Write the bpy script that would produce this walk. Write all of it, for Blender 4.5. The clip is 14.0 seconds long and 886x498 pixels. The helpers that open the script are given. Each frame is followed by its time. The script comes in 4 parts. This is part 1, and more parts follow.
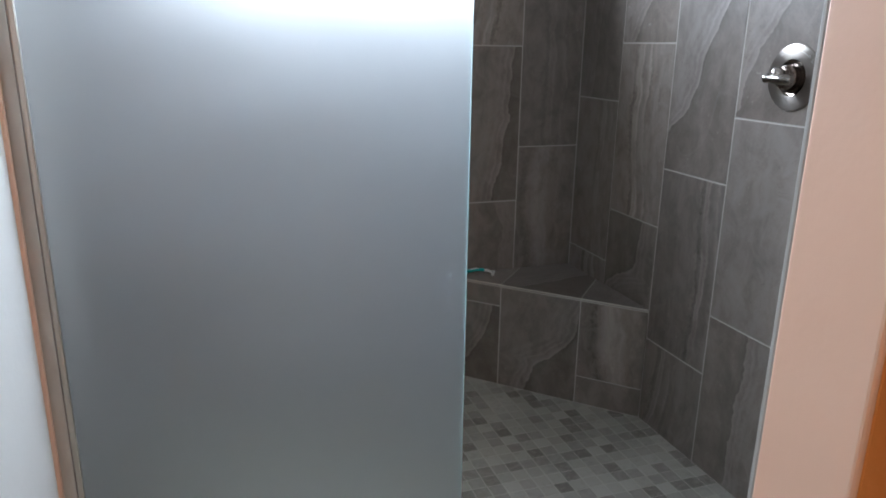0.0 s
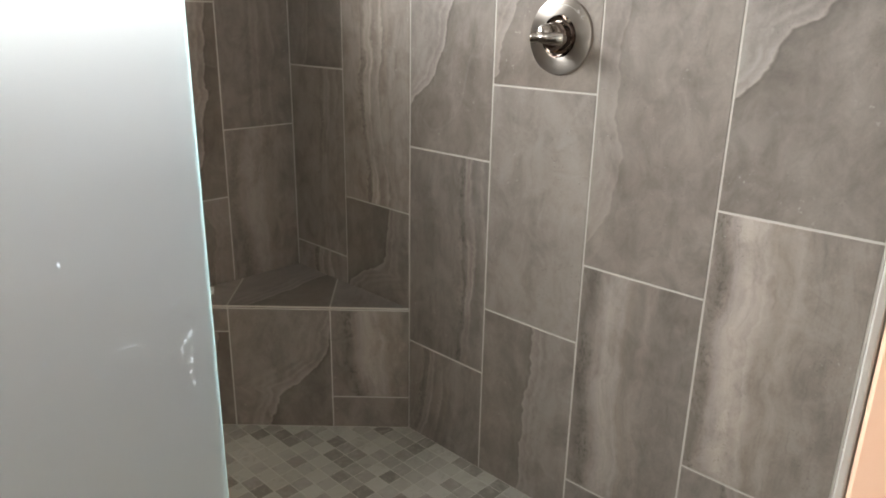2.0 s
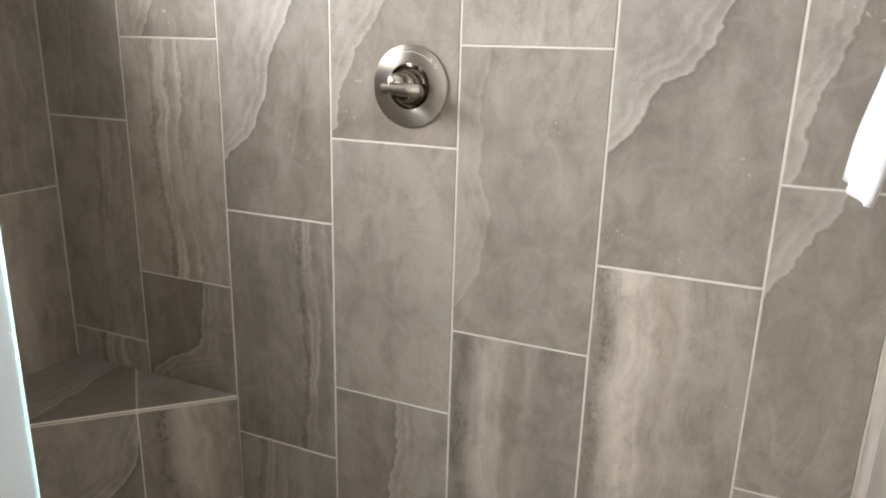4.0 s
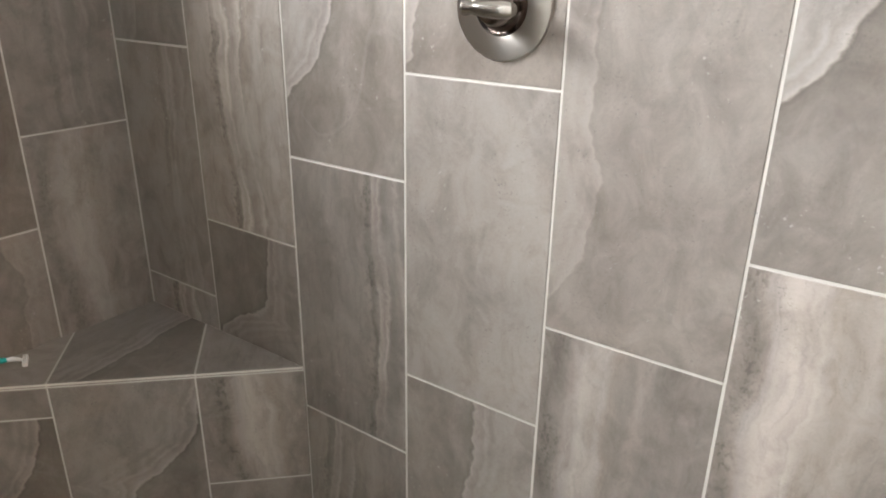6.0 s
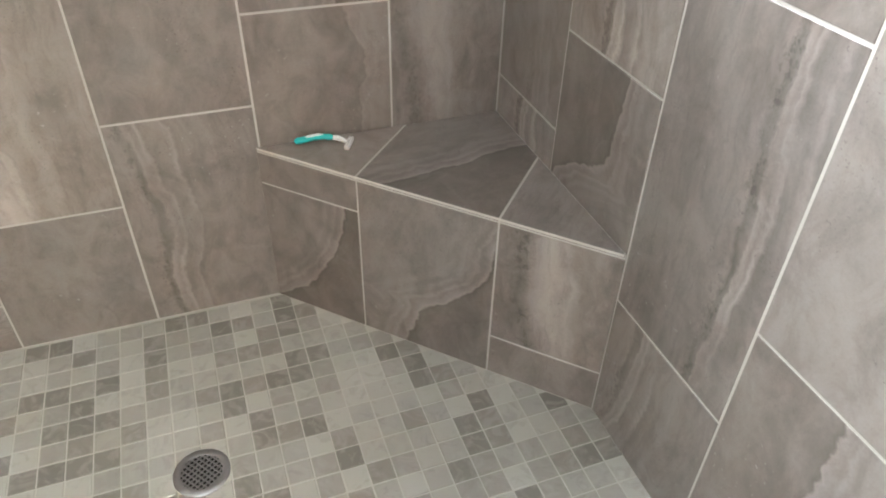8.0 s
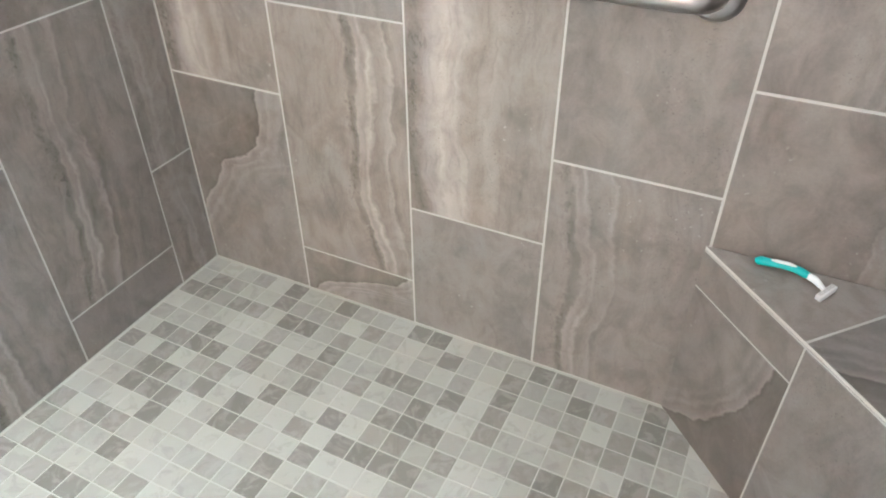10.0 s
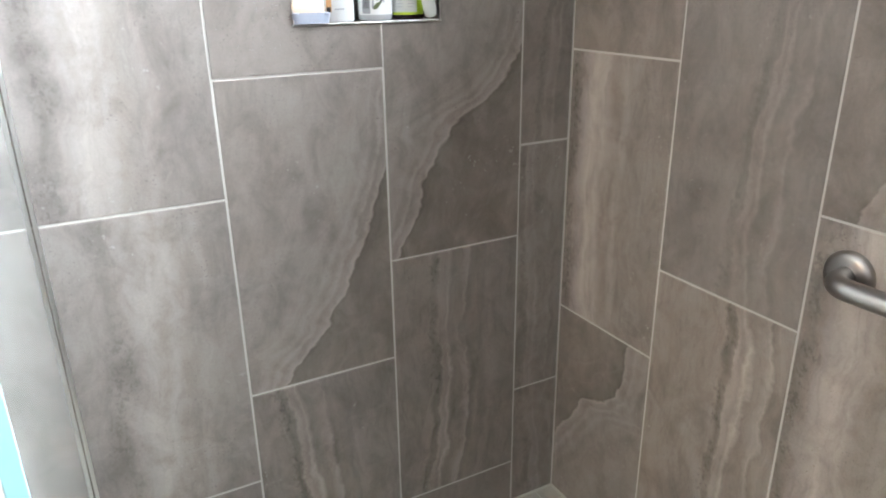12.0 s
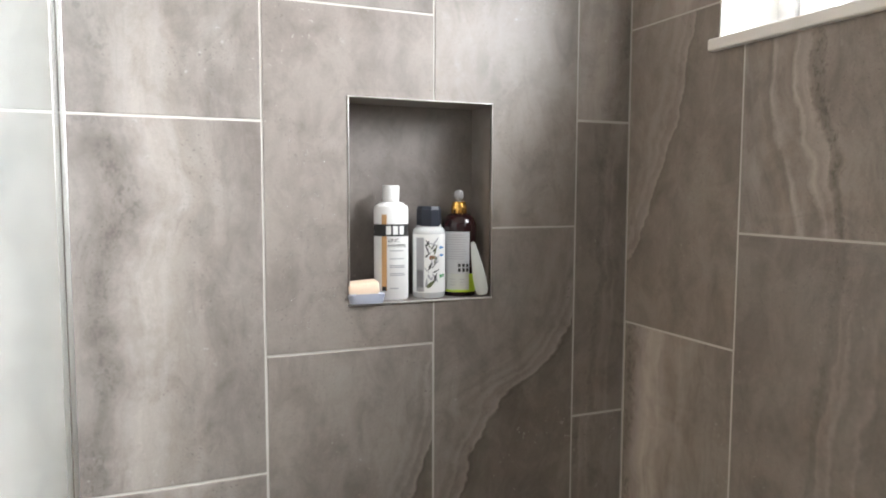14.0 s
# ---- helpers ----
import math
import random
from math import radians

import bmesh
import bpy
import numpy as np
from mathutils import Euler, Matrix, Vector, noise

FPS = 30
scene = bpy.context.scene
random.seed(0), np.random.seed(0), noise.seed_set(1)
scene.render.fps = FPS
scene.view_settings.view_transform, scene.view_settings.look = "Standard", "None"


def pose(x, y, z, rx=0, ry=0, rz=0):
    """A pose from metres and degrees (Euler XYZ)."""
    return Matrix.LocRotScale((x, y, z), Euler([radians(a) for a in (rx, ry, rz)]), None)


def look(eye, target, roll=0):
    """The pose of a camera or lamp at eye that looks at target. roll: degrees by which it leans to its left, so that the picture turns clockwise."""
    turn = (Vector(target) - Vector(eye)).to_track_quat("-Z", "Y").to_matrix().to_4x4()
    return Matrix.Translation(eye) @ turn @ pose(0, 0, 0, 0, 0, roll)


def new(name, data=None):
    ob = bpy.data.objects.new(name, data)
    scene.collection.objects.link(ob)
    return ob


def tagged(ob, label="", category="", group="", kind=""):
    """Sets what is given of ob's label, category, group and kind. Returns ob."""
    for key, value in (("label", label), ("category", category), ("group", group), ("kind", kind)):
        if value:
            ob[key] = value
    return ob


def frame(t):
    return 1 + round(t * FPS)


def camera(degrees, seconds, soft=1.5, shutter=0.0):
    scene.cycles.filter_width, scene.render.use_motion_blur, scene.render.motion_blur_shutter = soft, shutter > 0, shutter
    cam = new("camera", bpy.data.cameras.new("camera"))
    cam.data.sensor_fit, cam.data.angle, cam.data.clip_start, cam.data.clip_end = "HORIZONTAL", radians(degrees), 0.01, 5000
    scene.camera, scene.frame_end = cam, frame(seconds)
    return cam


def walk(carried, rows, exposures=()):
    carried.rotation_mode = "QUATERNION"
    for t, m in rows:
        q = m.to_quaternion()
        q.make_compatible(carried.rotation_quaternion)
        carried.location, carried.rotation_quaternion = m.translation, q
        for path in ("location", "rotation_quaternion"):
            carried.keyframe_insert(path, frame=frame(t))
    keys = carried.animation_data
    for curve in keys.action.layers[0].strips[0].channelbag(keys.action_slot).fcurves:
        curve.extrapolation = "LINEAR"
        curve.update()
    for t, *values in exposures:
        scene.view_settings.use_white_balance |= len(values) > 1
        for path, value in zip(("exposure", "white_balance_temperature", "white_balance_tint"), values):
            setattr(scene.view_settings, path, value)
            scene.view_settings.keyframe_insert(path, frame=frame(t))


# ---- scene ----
cam = camera(64.3, 14.0, soft=1.9)
PATH = [
    (0, (-1.468, -2.569, 1.316), (-0.837, -0.754, 0.764), 0.9),
    (0.5, (-1.477, -2.452, 1.296), (-0.654, -0.729, 0.702), 0.6),
    (1, (-1.448, -2.347, 1.295), (-0.467, -0.72, 0.67), 0.3),
    (1.5, (-1.409, -2.204, 1.285), (-0.254, -0.7, 0.651), 0.5),
    (2, (-1.39, -2.071, 1.285), (-0.022, -0.751, 0.665), 1.1),
    (2.5, (-1.374, -1.908, 1.311), (0.205, -0.836, 0.712), 1.5),
    (3, (-1.366, -1.812, 1.316), (0.36, -0.975, 0.749), 1.7),
    (3.2, (-1.364, -1.795, 1.317), (0.403, -1.038, 0.765), 1.7),
    (5.3, (-1.182, -1.714, 1.344), (0.58, -0.921, 0.827), 0.9),
    (5.5, (-1.109, -1.709, 1.337), (0.598, -0.824, 0.789), 0.6),
    (6, (-0.992, -1.677, 1.304), (0.53, -0.612, 0.562), 0.9),
    (6.5, (-0.89, -1.609, 1.268), (0.433, -0.451, 0.314), 1.3),
    (7, (-0.8, -1.535, 1.231), (0.297, -0.286, 0.119), 1.7),
    (7.2, (-0.777, -1.513, 1.225), (0.214, -0.219, 0.067), 1.8),
    (9.3, (-0.535, -1.181, 1.163), (-0.731, 0.355, -0.102), 0.7),
    (9.5, (-0.539, -1.155, 1.154), (-0.864, 0.372, -0.097), 0.4),
    (10, (-0.548, -1.09, 1.171), (-1.254, 0.338, -0.038), -0.3),
    (10.5, (-0.543, -0.998, 1.19), (-1.615, 0.25, 0.052), -0.5),
    (11, (-0.543, -0.973, 1.205), (-1.867, 0.118, 0.176), -0.4),
    (11.5, (-0.537, -0.975, 1.23), (-2.052, -0.003, 0.359), -0.7),
    (12, (-0.544, -0.979, 1.265), (-2.191, -0.094, 0.555), -0.8),
    (12.5, (-0.562, -0.969, 1.298), (-2.289, -0.132, 0.734), -0.5),
    (13, (-0.566, -0.946, 1.332), (-2.345, -0.145, 0.893), -0.2),
    (13.5, (-0.564, -0.947, 1.374), (-2.371, -0.149, 1.062), 0.0),
    (14, (-0.554, -0.932, 1.402), (-2.392, -0.16, 1.239), 0.2),
]
EXPOSURES = [(0.0, -1.48, 5800, 10), (0.5, -1.32, 6350, 10), (1.0, -1.1, 6850, 10), (2.0, -0.7, 7050, 11), (3.0, -0.42, 7150, 11), (5.5, -0.35, 6750, 11), (6.0, -0.12, 6700, 11), (7.0, 0.28, 6550, 11),
             (9.5, 1.0, 5900, 9), (10.0, 1.05, 5800, 9), (11.0, 0.78, 5900, 10), (12.0, 0.17, 6100, 10), (13.0, -0.20, 6550, 11), (14.0, -0.54, 6650, 12)]
walk(cam, [(t, look(eye, target, roll)) for t, eye, target, roll in PATH], EXPOSURES)

# ---- the plan, in metres: north-east floor corner of the shower at the origin ----
WX = -1.772          # face of the west wall
GY = -1.050          # glass panel, north face
GX = -0.871          # glass panel, free edge
SY = -2.013          # south return wall at the east wall
SX = -0.848          # west end of the return wall
TOP = 2.44           # ceiling
WIN = (-1.530, -0.240, 1.667, 2.23)   # window opening: x0, x1, z0, z1

# ---- world and lights ----
world = bpy.data.worlds.new("sky_world")
scene.world = world
world.use_nodes = True
wn = world.node_tree.nodes
sky = wn.new("ShaderNodeTexSky")
sky.sky_type, sky.sun_disc = "NISHITA", False
sky.sun_elevation, sky.sun_rotation = radians(40), radians(150)
world.node_tree.links.new(sky.outputs[0], wn["Background"].inputs[0])
wn["Background"].inputs[1].default_value = 0.12


def area_lamp(name, m, sx, sy, watts, colour):
    data = bpy.data.lights.new(name, "AREA")
    data.shape, data.size, data.size_y, data.energy, data.color = "RECTANGLE", sx, sy, watts, colour
    ob = new(name, data)
    ob.matrix_world = m
    return ob


# daylight in the window's opening
day = area_lamp("window_daylight", pose(-0.885, 0.120, 1.88, -73, 0, 0), 1.22, 0.30, 77, (0.88, 0.94, 1.0))
day.data.spread = radians(112)


# ---- materials ----
class Nodes:
    """A small builder for node materials."""

    def __init__(self, name):
        self.mat = bpy.data.materials.new(name)
        self.mat.use_nodes = True
        self.tree = self.mat.node_tree
        self.bsdf = self.tree.nodes["Principled BSDF"]

    def put(self, kind, **inputs):
        n = self.tree.nodes.new("ShaderNode" + kind)
        for key, value in inputs.items():
            self.give(n, key.replace("_", " "), value)
        return n

    def give(self, n, key, value):
        slot = n.inputs[int(key[1:])] if key[0] == "i" and key[1:].isdigit() else n.inputs[key]
        if isinstance(value, bpy.types.NodeSocket):
            self.tree.links.new(value, slot)
        else:
            slot.default_value = value

    def math(self, op, a, b=0.0, c=0.0):
        n = self.put("Math", i0=a, i1=b, i2=c)
        n.operation = op
        return n.outputs[0]

    def vmath(self, op, a, b=(0, 0, 0)):
        n = self.put("VectorMath", i0=a, i1=b)
        n.operation = op
        return n.outputs[0]

    def noise(self, vec, scale, detail=4.0, rough=0.55, distort=0.0):
        n = self.put("TexNoise", Vector=vec, Scale=scale, Detail=detail, Roughness=rough, Distortion=distort)
        return n.outputs[0]

    def ramp(self, fac, stops, mode="LINEAR"):
        n = self.put("ValToRGB", Fac=fac)
        n.color_ramp.interpolation = mode
        e = n.color_ramp.elements
        while len(e) < len(stops):
            e.new(0.5)
        for item, (p, c) in zip(e, stops):
            item.position, item.color = p, (*c, 1) if len(c) == 3 else c
        return n.outputs[0]

    def span(self, value, a, b, c=0.0, d=1.0):
        n = self.put("MapRange", i0=value, i1=a, i2=b, i3=c, i4=d)
        return n.outputs[0]

    def mix(self, fac, a, b, mode="MIX"):
        n = self.tree.nodes.new("ShaderNodeMix")
        n.data_type, n.blend_type = "RGBA", mode
        self.give(n, "i0", fac), self.give(n, "i6", a), self.give(n, "i7", b)
        return n.outputs[2]

    def attr(self, name):
        n = self.tree.nodes.new("ShaderNodeAttribute")
        n.attribute_name = name
        return n

    def coords(self):
        return self.put("TexCoord").outputs["Object"]

    def bump(self, height, strength=0.2, distance=0.002):
        n = self.put("Bump", Height=height, Strength=strength, Distance=distance)
        self.give(self.bsdf, "Normal", n.outputs[0])

    def set(self, **inputs):
        for key, value in inputs.items():
            self.give(self.bsdf, key.replace("_", " "), value)
        return self


def g(v, warm=0.0):
    """A grey of value v, a little warmer or cooler."""
    return (v * (1.06 + warm), v, v * (1.0 - 1.25 * warm))


def porcelain():
    """Vein-cut stone-look porcelain. tile_uv: place on the tile in metres and a seed; tile_d: distance across from its main vein, tile_lean: the share of it that counts where the vein leans; tile_kind: how much of each veining."""
    n = Nodes("vein_cut_porcelain")
    uv, d0, kind = n.attr("tile_uv").outputs["Vector"], n.math("MULTIPLY", n.attr("tile_d").outputs["Fac"], n.attr("tile_lean").outputs["Fac"]), n.attr("tile_kind").outputs["Vector"]
    wide = n.noise(n.vmath("MULTIPLY", uv, (3.0, 4.6, 9.1)), 1.0, 2.0, 0.5)
    mid = n.noise(n.vmath("MULTIPLY", uv, (9.0, 13.0, 5.3)), 1.0, 3.0, 0.55)
    fine = n.noise(n.vmath("MULTIPLY", uv, (45.0, 60.0, 3.7)), 1.0, 3.0, 0.6)
    d = n.math("ADD", d0, n.math("MULTIPLY", n.math("SUBTRACT", wide, 0.5), 0.05))
    d = n.math("ADD", d, n.math("MULTIPLY", n.math("SUBTRACT", mid, 0.5), 0.045))
    d = n.math("ADD", d, n.math("MULTIPLY", n.math("SUBTRACT", fine, 0.5), 0.012))
    # bands run straighter than the contours
    e = n.math("ADD", d0, n.math("MULTIPLY", n.math("SUBTRACT", wide, 0.5), 0.06))
    e = n.math("ADD", e, n.math("MULTIPLY", n.math("SUBTRACT", mid, 0.5), 0.030))
    e = n.math("ADD", e, n.math("MULTIPLY", n.math("SUBTRACT", fine, 0.5), 0.012))
    split_n = n.noise(n.vmath("MULTIPLY", uv, (24.0, 4.5, 7.7)), 1.0, 2.0, 0.5)
    e = n.math("ADD", e, n.math("MULTIPLY", n.math("SUBTRACT", split_n, 0.5), 0.034))
    # a dark body that ends in a crisp edge with pale bands behind it
    contour = n.ramp(n.span(d, -0.15, 0.30), [
        (0.0, g(.205, .11)), (0.24, g(.190, .11)), (0.318, g(.165, .11)), (0.333, g(.125, .12)), (0.342, g(.36, .08)), (0.358, g(.285, .07)), (0.38, g(.24, .08)), (0.395, g(.315, .07)),
        (0.42, g(.24, .08)), (0.45, g(.285, .07)), (0.48, g(.235, .08)), (0.53, g(.265, .08)), (0.59, g(.23, .08)), (0.68, g(.25, .08)), (0.82, g(.23, .09)), (1.0, g(.235, .09))])
    # many upright bands
    stripe = n.ramp(n.span(e, -0.19, 0.19), [
        (0.0, g(.24, .10)), (0.10, g(.228, .10)), (0.16, g(.255, .10)), (0.20, g(.225, .10)), (0.27, g(.25, .10)), (0.33, g(.24, .10)), (0.40, g(.28, .10)), (0.425, g(.15, .12)),
        (0.45, g(.21, .10)), (0.465, g(.38, .09)), (0.50, g(.30, .09)), (0.52, g(.44, .08)), (0.545, g(.225, .09)), (0.60, g(.27, .09)), (0.64, g(.38, .08)), (0.66, g(.21, .09)),
        (0.70, g(.27, .10)), (0.75, g(.23, .08)), (0.80, g(.30, .08)), (0.85, g(.235, .08)), (0.92, g(.25, .08)), (1.0, g(.235, .08))])
    # one broad cream band with a dark, pitted border
    cream = n.ramp(n.span(e, -0.15, 0.15), [
        (0.0, g(.24, .08)), (0.18, g(.225, .09)), (0.25, g(.175, .10)), (0.29, g(.215, .09)), (0.36, g(.31, .07)), (0.46, g(.42, .07)), (0.53, g(.36, .08)), (0.56, g(.39, .07)),
        (0.62, g(.28, .10)), (0.70, g(.25, .09)), (0.76, g(.30, .09)), (0.82, g(.24, .09)), (1.0, g(.235, .09))])
    split = n.put("SeparateXYZ", Vector=kind).outputs
    body = n.mix(n.noise(n.vmath("MULTIPLY", uv, (5, 6, 8)), 1.0, 6.0, 0.62, 0.5), (*g(.185, .085), 1), (*g(.31, .08), 1))
    col = n.mix(split[0], body, contour)
    fade = n.span(n.noise(n.vmath("MULTIPLY", uv, (6.0, 3.5, 4.1)), 1.0, 2.0, 0.5), 0.35, 0.60, 0.35, 1.0)
    col = n.mix(n.math("MULTIPLY", split[1], fade), col, stripe)
    col = n.mix(split[2], col, cream)
    # clouds, fibres along the veins, and specks
    cloud = n.noise(n.vmath("MULTIPLY", uv, (16, 9.5, 6)), 1.0, 9.0, 0.67, 0.45)
    col = n.mix(1.0, col, n.ramp(cloud, [(0.30, (.68, .67, .655)), (0.53, (1, 1, 1)), (0.72, (1.0, 1.0, 1.0))]), "MULTIPLY")
    col = n.mix(n.span(cloud, 0.52, 0.70, 0, 0.34), col, (0.385, 0.355, 0.32, 1))
    fibre = n.noise(n.put("CombineXYZ", X=n.math("MULTIPLY", e, 110.0), Y=n.math("MULTIPLY", n.put("SeparateXYZ", Vector=uv).outputs[1], 9.0), Z=0.0).outputs[0], 1.0, 4.0, 0.6)
    weight = n.math("MULTIPLY", n.math("MAXIMUM", split[1], n.math("MAXIMUM", split[2], n.math("MULTIPLY", split[0], 0.5))), 1.0)
    col = n.mix(n.math("MULTIPLY", weight, 0.75), col, n.mix(1.0, col, n.ramp(fibre, [(0.3, (.78, .78, .78)), (0.5, (1, 1, 1)), (0.7, (1, 1, 1))]), "MULTIPLY"))
    swirl = n.noise(n.vmath("MULTIPLY", uv, (5.0, 4.0, 6.6)), 1.0, 3.5, 0.5, 0.8)
    line = n.math("ABSOLUTE", n.math("SUBTRACT", swirl, 0.5))
    where = n.span(n.noise(n.vmath("MULTIPLY", uv, (6.5, 5.5, 2.9)), 1.0, 2.0), 0.42, 0.62)
    col = n.mix(n.math("MULTIPLY", n.span(line, 0.0, 0.034, 0.16, 0.0), where), col, (0.40, 0.375, 0.35, 1))
    dark_line = n.math("ABSOLUTE", n.math("SUBTRACT", swirl, 0.455))
    col = n.mix(n.math("MULTIPLY", n.span(dark_line, 0.0, 0.022, 0.14, 0.0), where), col, (0.13, 0.115, 0.10, 1))
    grain = n.noise(n.vmath("MULTIPLY", uv, (230, 260, 6)), 1.0, 3.0, 0.7)
    col = n.mix(1.0, col, n.ramp(grain, [(0.25, (.90, .90, .90)), (0.55, (1, 1, 1)), (0.8, (1, 1, 1))]), "MULTIPLY")
    pits = n.math("MULTIPLY", n.span(n.noise(n.vmath("MULTIPLY", uv, (210, 240, 4)), 1.0, 2.0, 0.5), 0.645, 0.69), n.span(n.noise(n.vmath("MULTIPLY", uv, (11, 5, 11)), 1.0, 2.0), 0.52, 0.62))
    col = n.mix(n.math("MULTIPLY", pits, 0.5), col, (0.10, 0.085, 0.07, 1))
    # darker pits strung along the border of the bands
    border = n.math("ADD", n.math("MULTIPLY", split[1], n.span(n.math("ABSOLUTE", n.math("ADD", e, 0.030)), 0.004, 0.022, 1.0, 0.0)),
                    n.math("MULTIPLY", split[2], n.span(n.math("ABSOLUTE", n.math("ADD", e, 0.072)), 0.006, 0.030, 1.0, 0.0)))
    strung = n.math("MULTIPLY", border, n.span(n.noise(n.vmath("MULTIPLY", uv, (120, 85, 5.5)), 1.0, 3.0, 0.6), 0.50, 0.62))
    strung = n.math("MULTIPLY", strung, n.span(n.noise(n.vmath("MULTIPLY", uv, (9, 9, 8.2)), 1.0, 2.0), 0.38, 0.52))
    col = n.mix(n.math("MULTIPLY", strung, 0.62), col, (0.085, 0.072, 0.06, 1))
    flecks = n.math("MULTIPLY", n.span(n.noise(n.vmath("MULTIPLY", uv, (105, 95, 4.4)), 1.0, 2.0, 0.5), 0.675, 0.71), n.span(n.noise(n.vmath("MULTIPLY", uv, (8, 5, 7.1)), 1.0, 2.0), 0.57, 0.66))
    col = n.mix(n.math("MULTIPLY", flecks, 0.45), col, (0.50, 0.48, 0.45, 1))
    own = n.put("TexWhiteNoise")
    own.noise_dimensions = "1D"
    n.give(own, "W", n.put("SeparateXYZ", Vector=uv).outputs[2])
    tone = n.span(own.outputs["Value"], 0.0, 1.0, 0.72, 0.98)
    col = n.mix(1.0, col, n.put("CombineXYZ", X=tone, Y=tone, Z=tone).outputs[0], "MULTIPLY")
    hue = n.put("SeparateXYZ", Vector=own.outputs["Color"]).outputs[1]
    col = n.mix(1.0, col, n.mix(hue, (0.985, 1.0, 1.01, 1), (1.015, 1.0, 0.985, 1)), "MULTIPLY")
    n.set(Base_Color=col, Roughness=n.span(cloud, 0.3, 0.7, 0.31, 0.43), IOR=1.5)
    n.bump(n.math("SUBTRACT", n.math("MULTIPLY", cloud, 0.4), n.math("MULTIPLY", pits, 1.0)), 0.25, 0.0012)
    return n.mat


def gm(v, warm=0.0):
    """A marble grey, faintly green."""
    return (v * (1.05 + warm * 0.5), v, v * (0.88 - warm * 0.5))


def mosaic(source):
    """Small tumbled marble squares in greys; source: 'object' or 'island', whichever tells one square from the next."""
    n = Nodes("mosaic_marble_" + source)
    r = n.put("ObjectInfo").outputs["Random"] if source == "object" else n.put("NewGeometry").outputs["Random Per Island"]
    base = n.ramp(r, [(0.0, gm(.62, -.06)), (0.16, gm(.56, -.04)), (0.30, gm(.50, -.05)), (0.44, gm(.43, -.02)), (0.56, gm(.35, .0)), (0.67, gm(.295, .0)), (0.80, gm(.26, .02)), (0.92, gm(.50, -.03))], "CONSTANT")
    co = n.put("NewGeometry").outputs["Position"]
    shift = n.put("CombineXYZ", X=n.math("MULTIPLY", r, 31.0), Y=n.math("MULTIPLY", r, 17.0), Z=n.math("MULTIPLY", r, 47.0)).outputs[0]
    co = n.vmath("ADD", co, shift)
    vein = n.noise(co, 16.0, 5.0, 0.6, 2.2)
    col = n.mix(n.span(vein, 0.47, 0.62, 0.0, 0.34), base, (*gm(.60, -.06), 1))
    col = n.mix(n.span(n.noise(co, 19.0, 4.0, 0.6, 1.5), 0.54, 0.64, 0.0, 0.22), col, (*gm(.22, .03), 1))
    col = n.mix(1.0, col, (.615, .61, .595, 1), "MULTIPLY")
    n.set(Base_Color=col, Roughness=0.45)
    n.bump(n.noise(co, 120.0, 3.0), 0.15, 0.001)
    return n.mat


def grout(name, colour):
    n = Nodes(name)
    co = n.coords()
    col = n.mix(n.noise(co, 14.0, 5.0), (*[c * 0.74 for c in colour], 1), (*colour, 1))
    n.set(Base_Color=col, Roughness=0.85)
    n.bump(n.noise(co, 420.0, 2.0), 0.4, 0.001)
    return n.mat


def paint(name, colour, rough=0.55, mottled=0.06, texture=0.35):
    n = Nodes(name)
    co = n.coords()
    col = n.mix(n.noise(co, 5.0, 5.0), (*[c * (1 - mottled) for c in colour], 1), (*[min(1, c * (1 + mottled)) for c in colour], 1))
    n.set(Base_Color=col, Roughness=rough)
    n.bump(n.math("ADD", n.noise(co, 55.0, 4.0), n.math("MULTIPLY", n.noise(co, 9.0, 2.0), 0.6)), texture, 0.003)
    return n.mat


def metal(name, colour, rough, brushed=0.0, axis=(1, 1, 1)):
    n = Nodes(name)
    co = n.vmath("MULTIPLY", n.coords(), axis)
    streak = n.noise(co, 260.0, 3.0, 0.6)
    n.set(Base_Color=(*colour, 1), Metallic=1.0, Roughness=n.span(streak, 0.3, 0.7, rough * 0.93, rough * 1.08))
    if brushed:
        n.bump(streak, brushed, 0.0004)
    return n.mat


def plastic(name, colour, rough=0.35, clear=0.0, ior=1.46):
    n = Nodes(name)
    co = n.coords()
    col = n.mix(n.noise(co, 40.0, 4.0), (*[c * 0.93 for c in colour], 1), (*colour, 1))
    n.set(Base_Color=col, Roughness=rough, IOR=ior, Transmission_Weight=clear)
    return n.mat


def glass(name, colour, rough, smears=0.0, scatter=0.0):
    n = Nodes(name)
    co = n.coords()
    if smears:
        r = n.math("ADD", rough, n.math("MULTIPLY", n.noise(n.vmath("MULTIPLY", co, (2.6, 2.6, 8)), 1.0, 5.0), smears))
    else:
        r = rough
    n.set(Base_Color=(*colour, 1), Roughness=r, IOR=1.5, Transmission_Weight=1.0)
    if scatter:
        haze = n.put("BsdfTranslucent", Color=(.78, .83, .88, 1))
        if smears:   # wiped and dried water leaves a patchy film
            scatter = n.span(n.noise(n.vmath("MULTIPLY", co, (1.6, 1.6, 9)), 1.0, 4.0, 0.5), 0.3, 0.7, scatter * 0.86, scatter * 1.16)
        both = n.put("MixShader", i0=scatter, i1=n.bsdf.outputs[0], i2=haze.outputs[0])
        n.tree.links.new(both.outputs[0], n.tree.nodes["Material Output"].inputs["Surface"])
    return n.mat


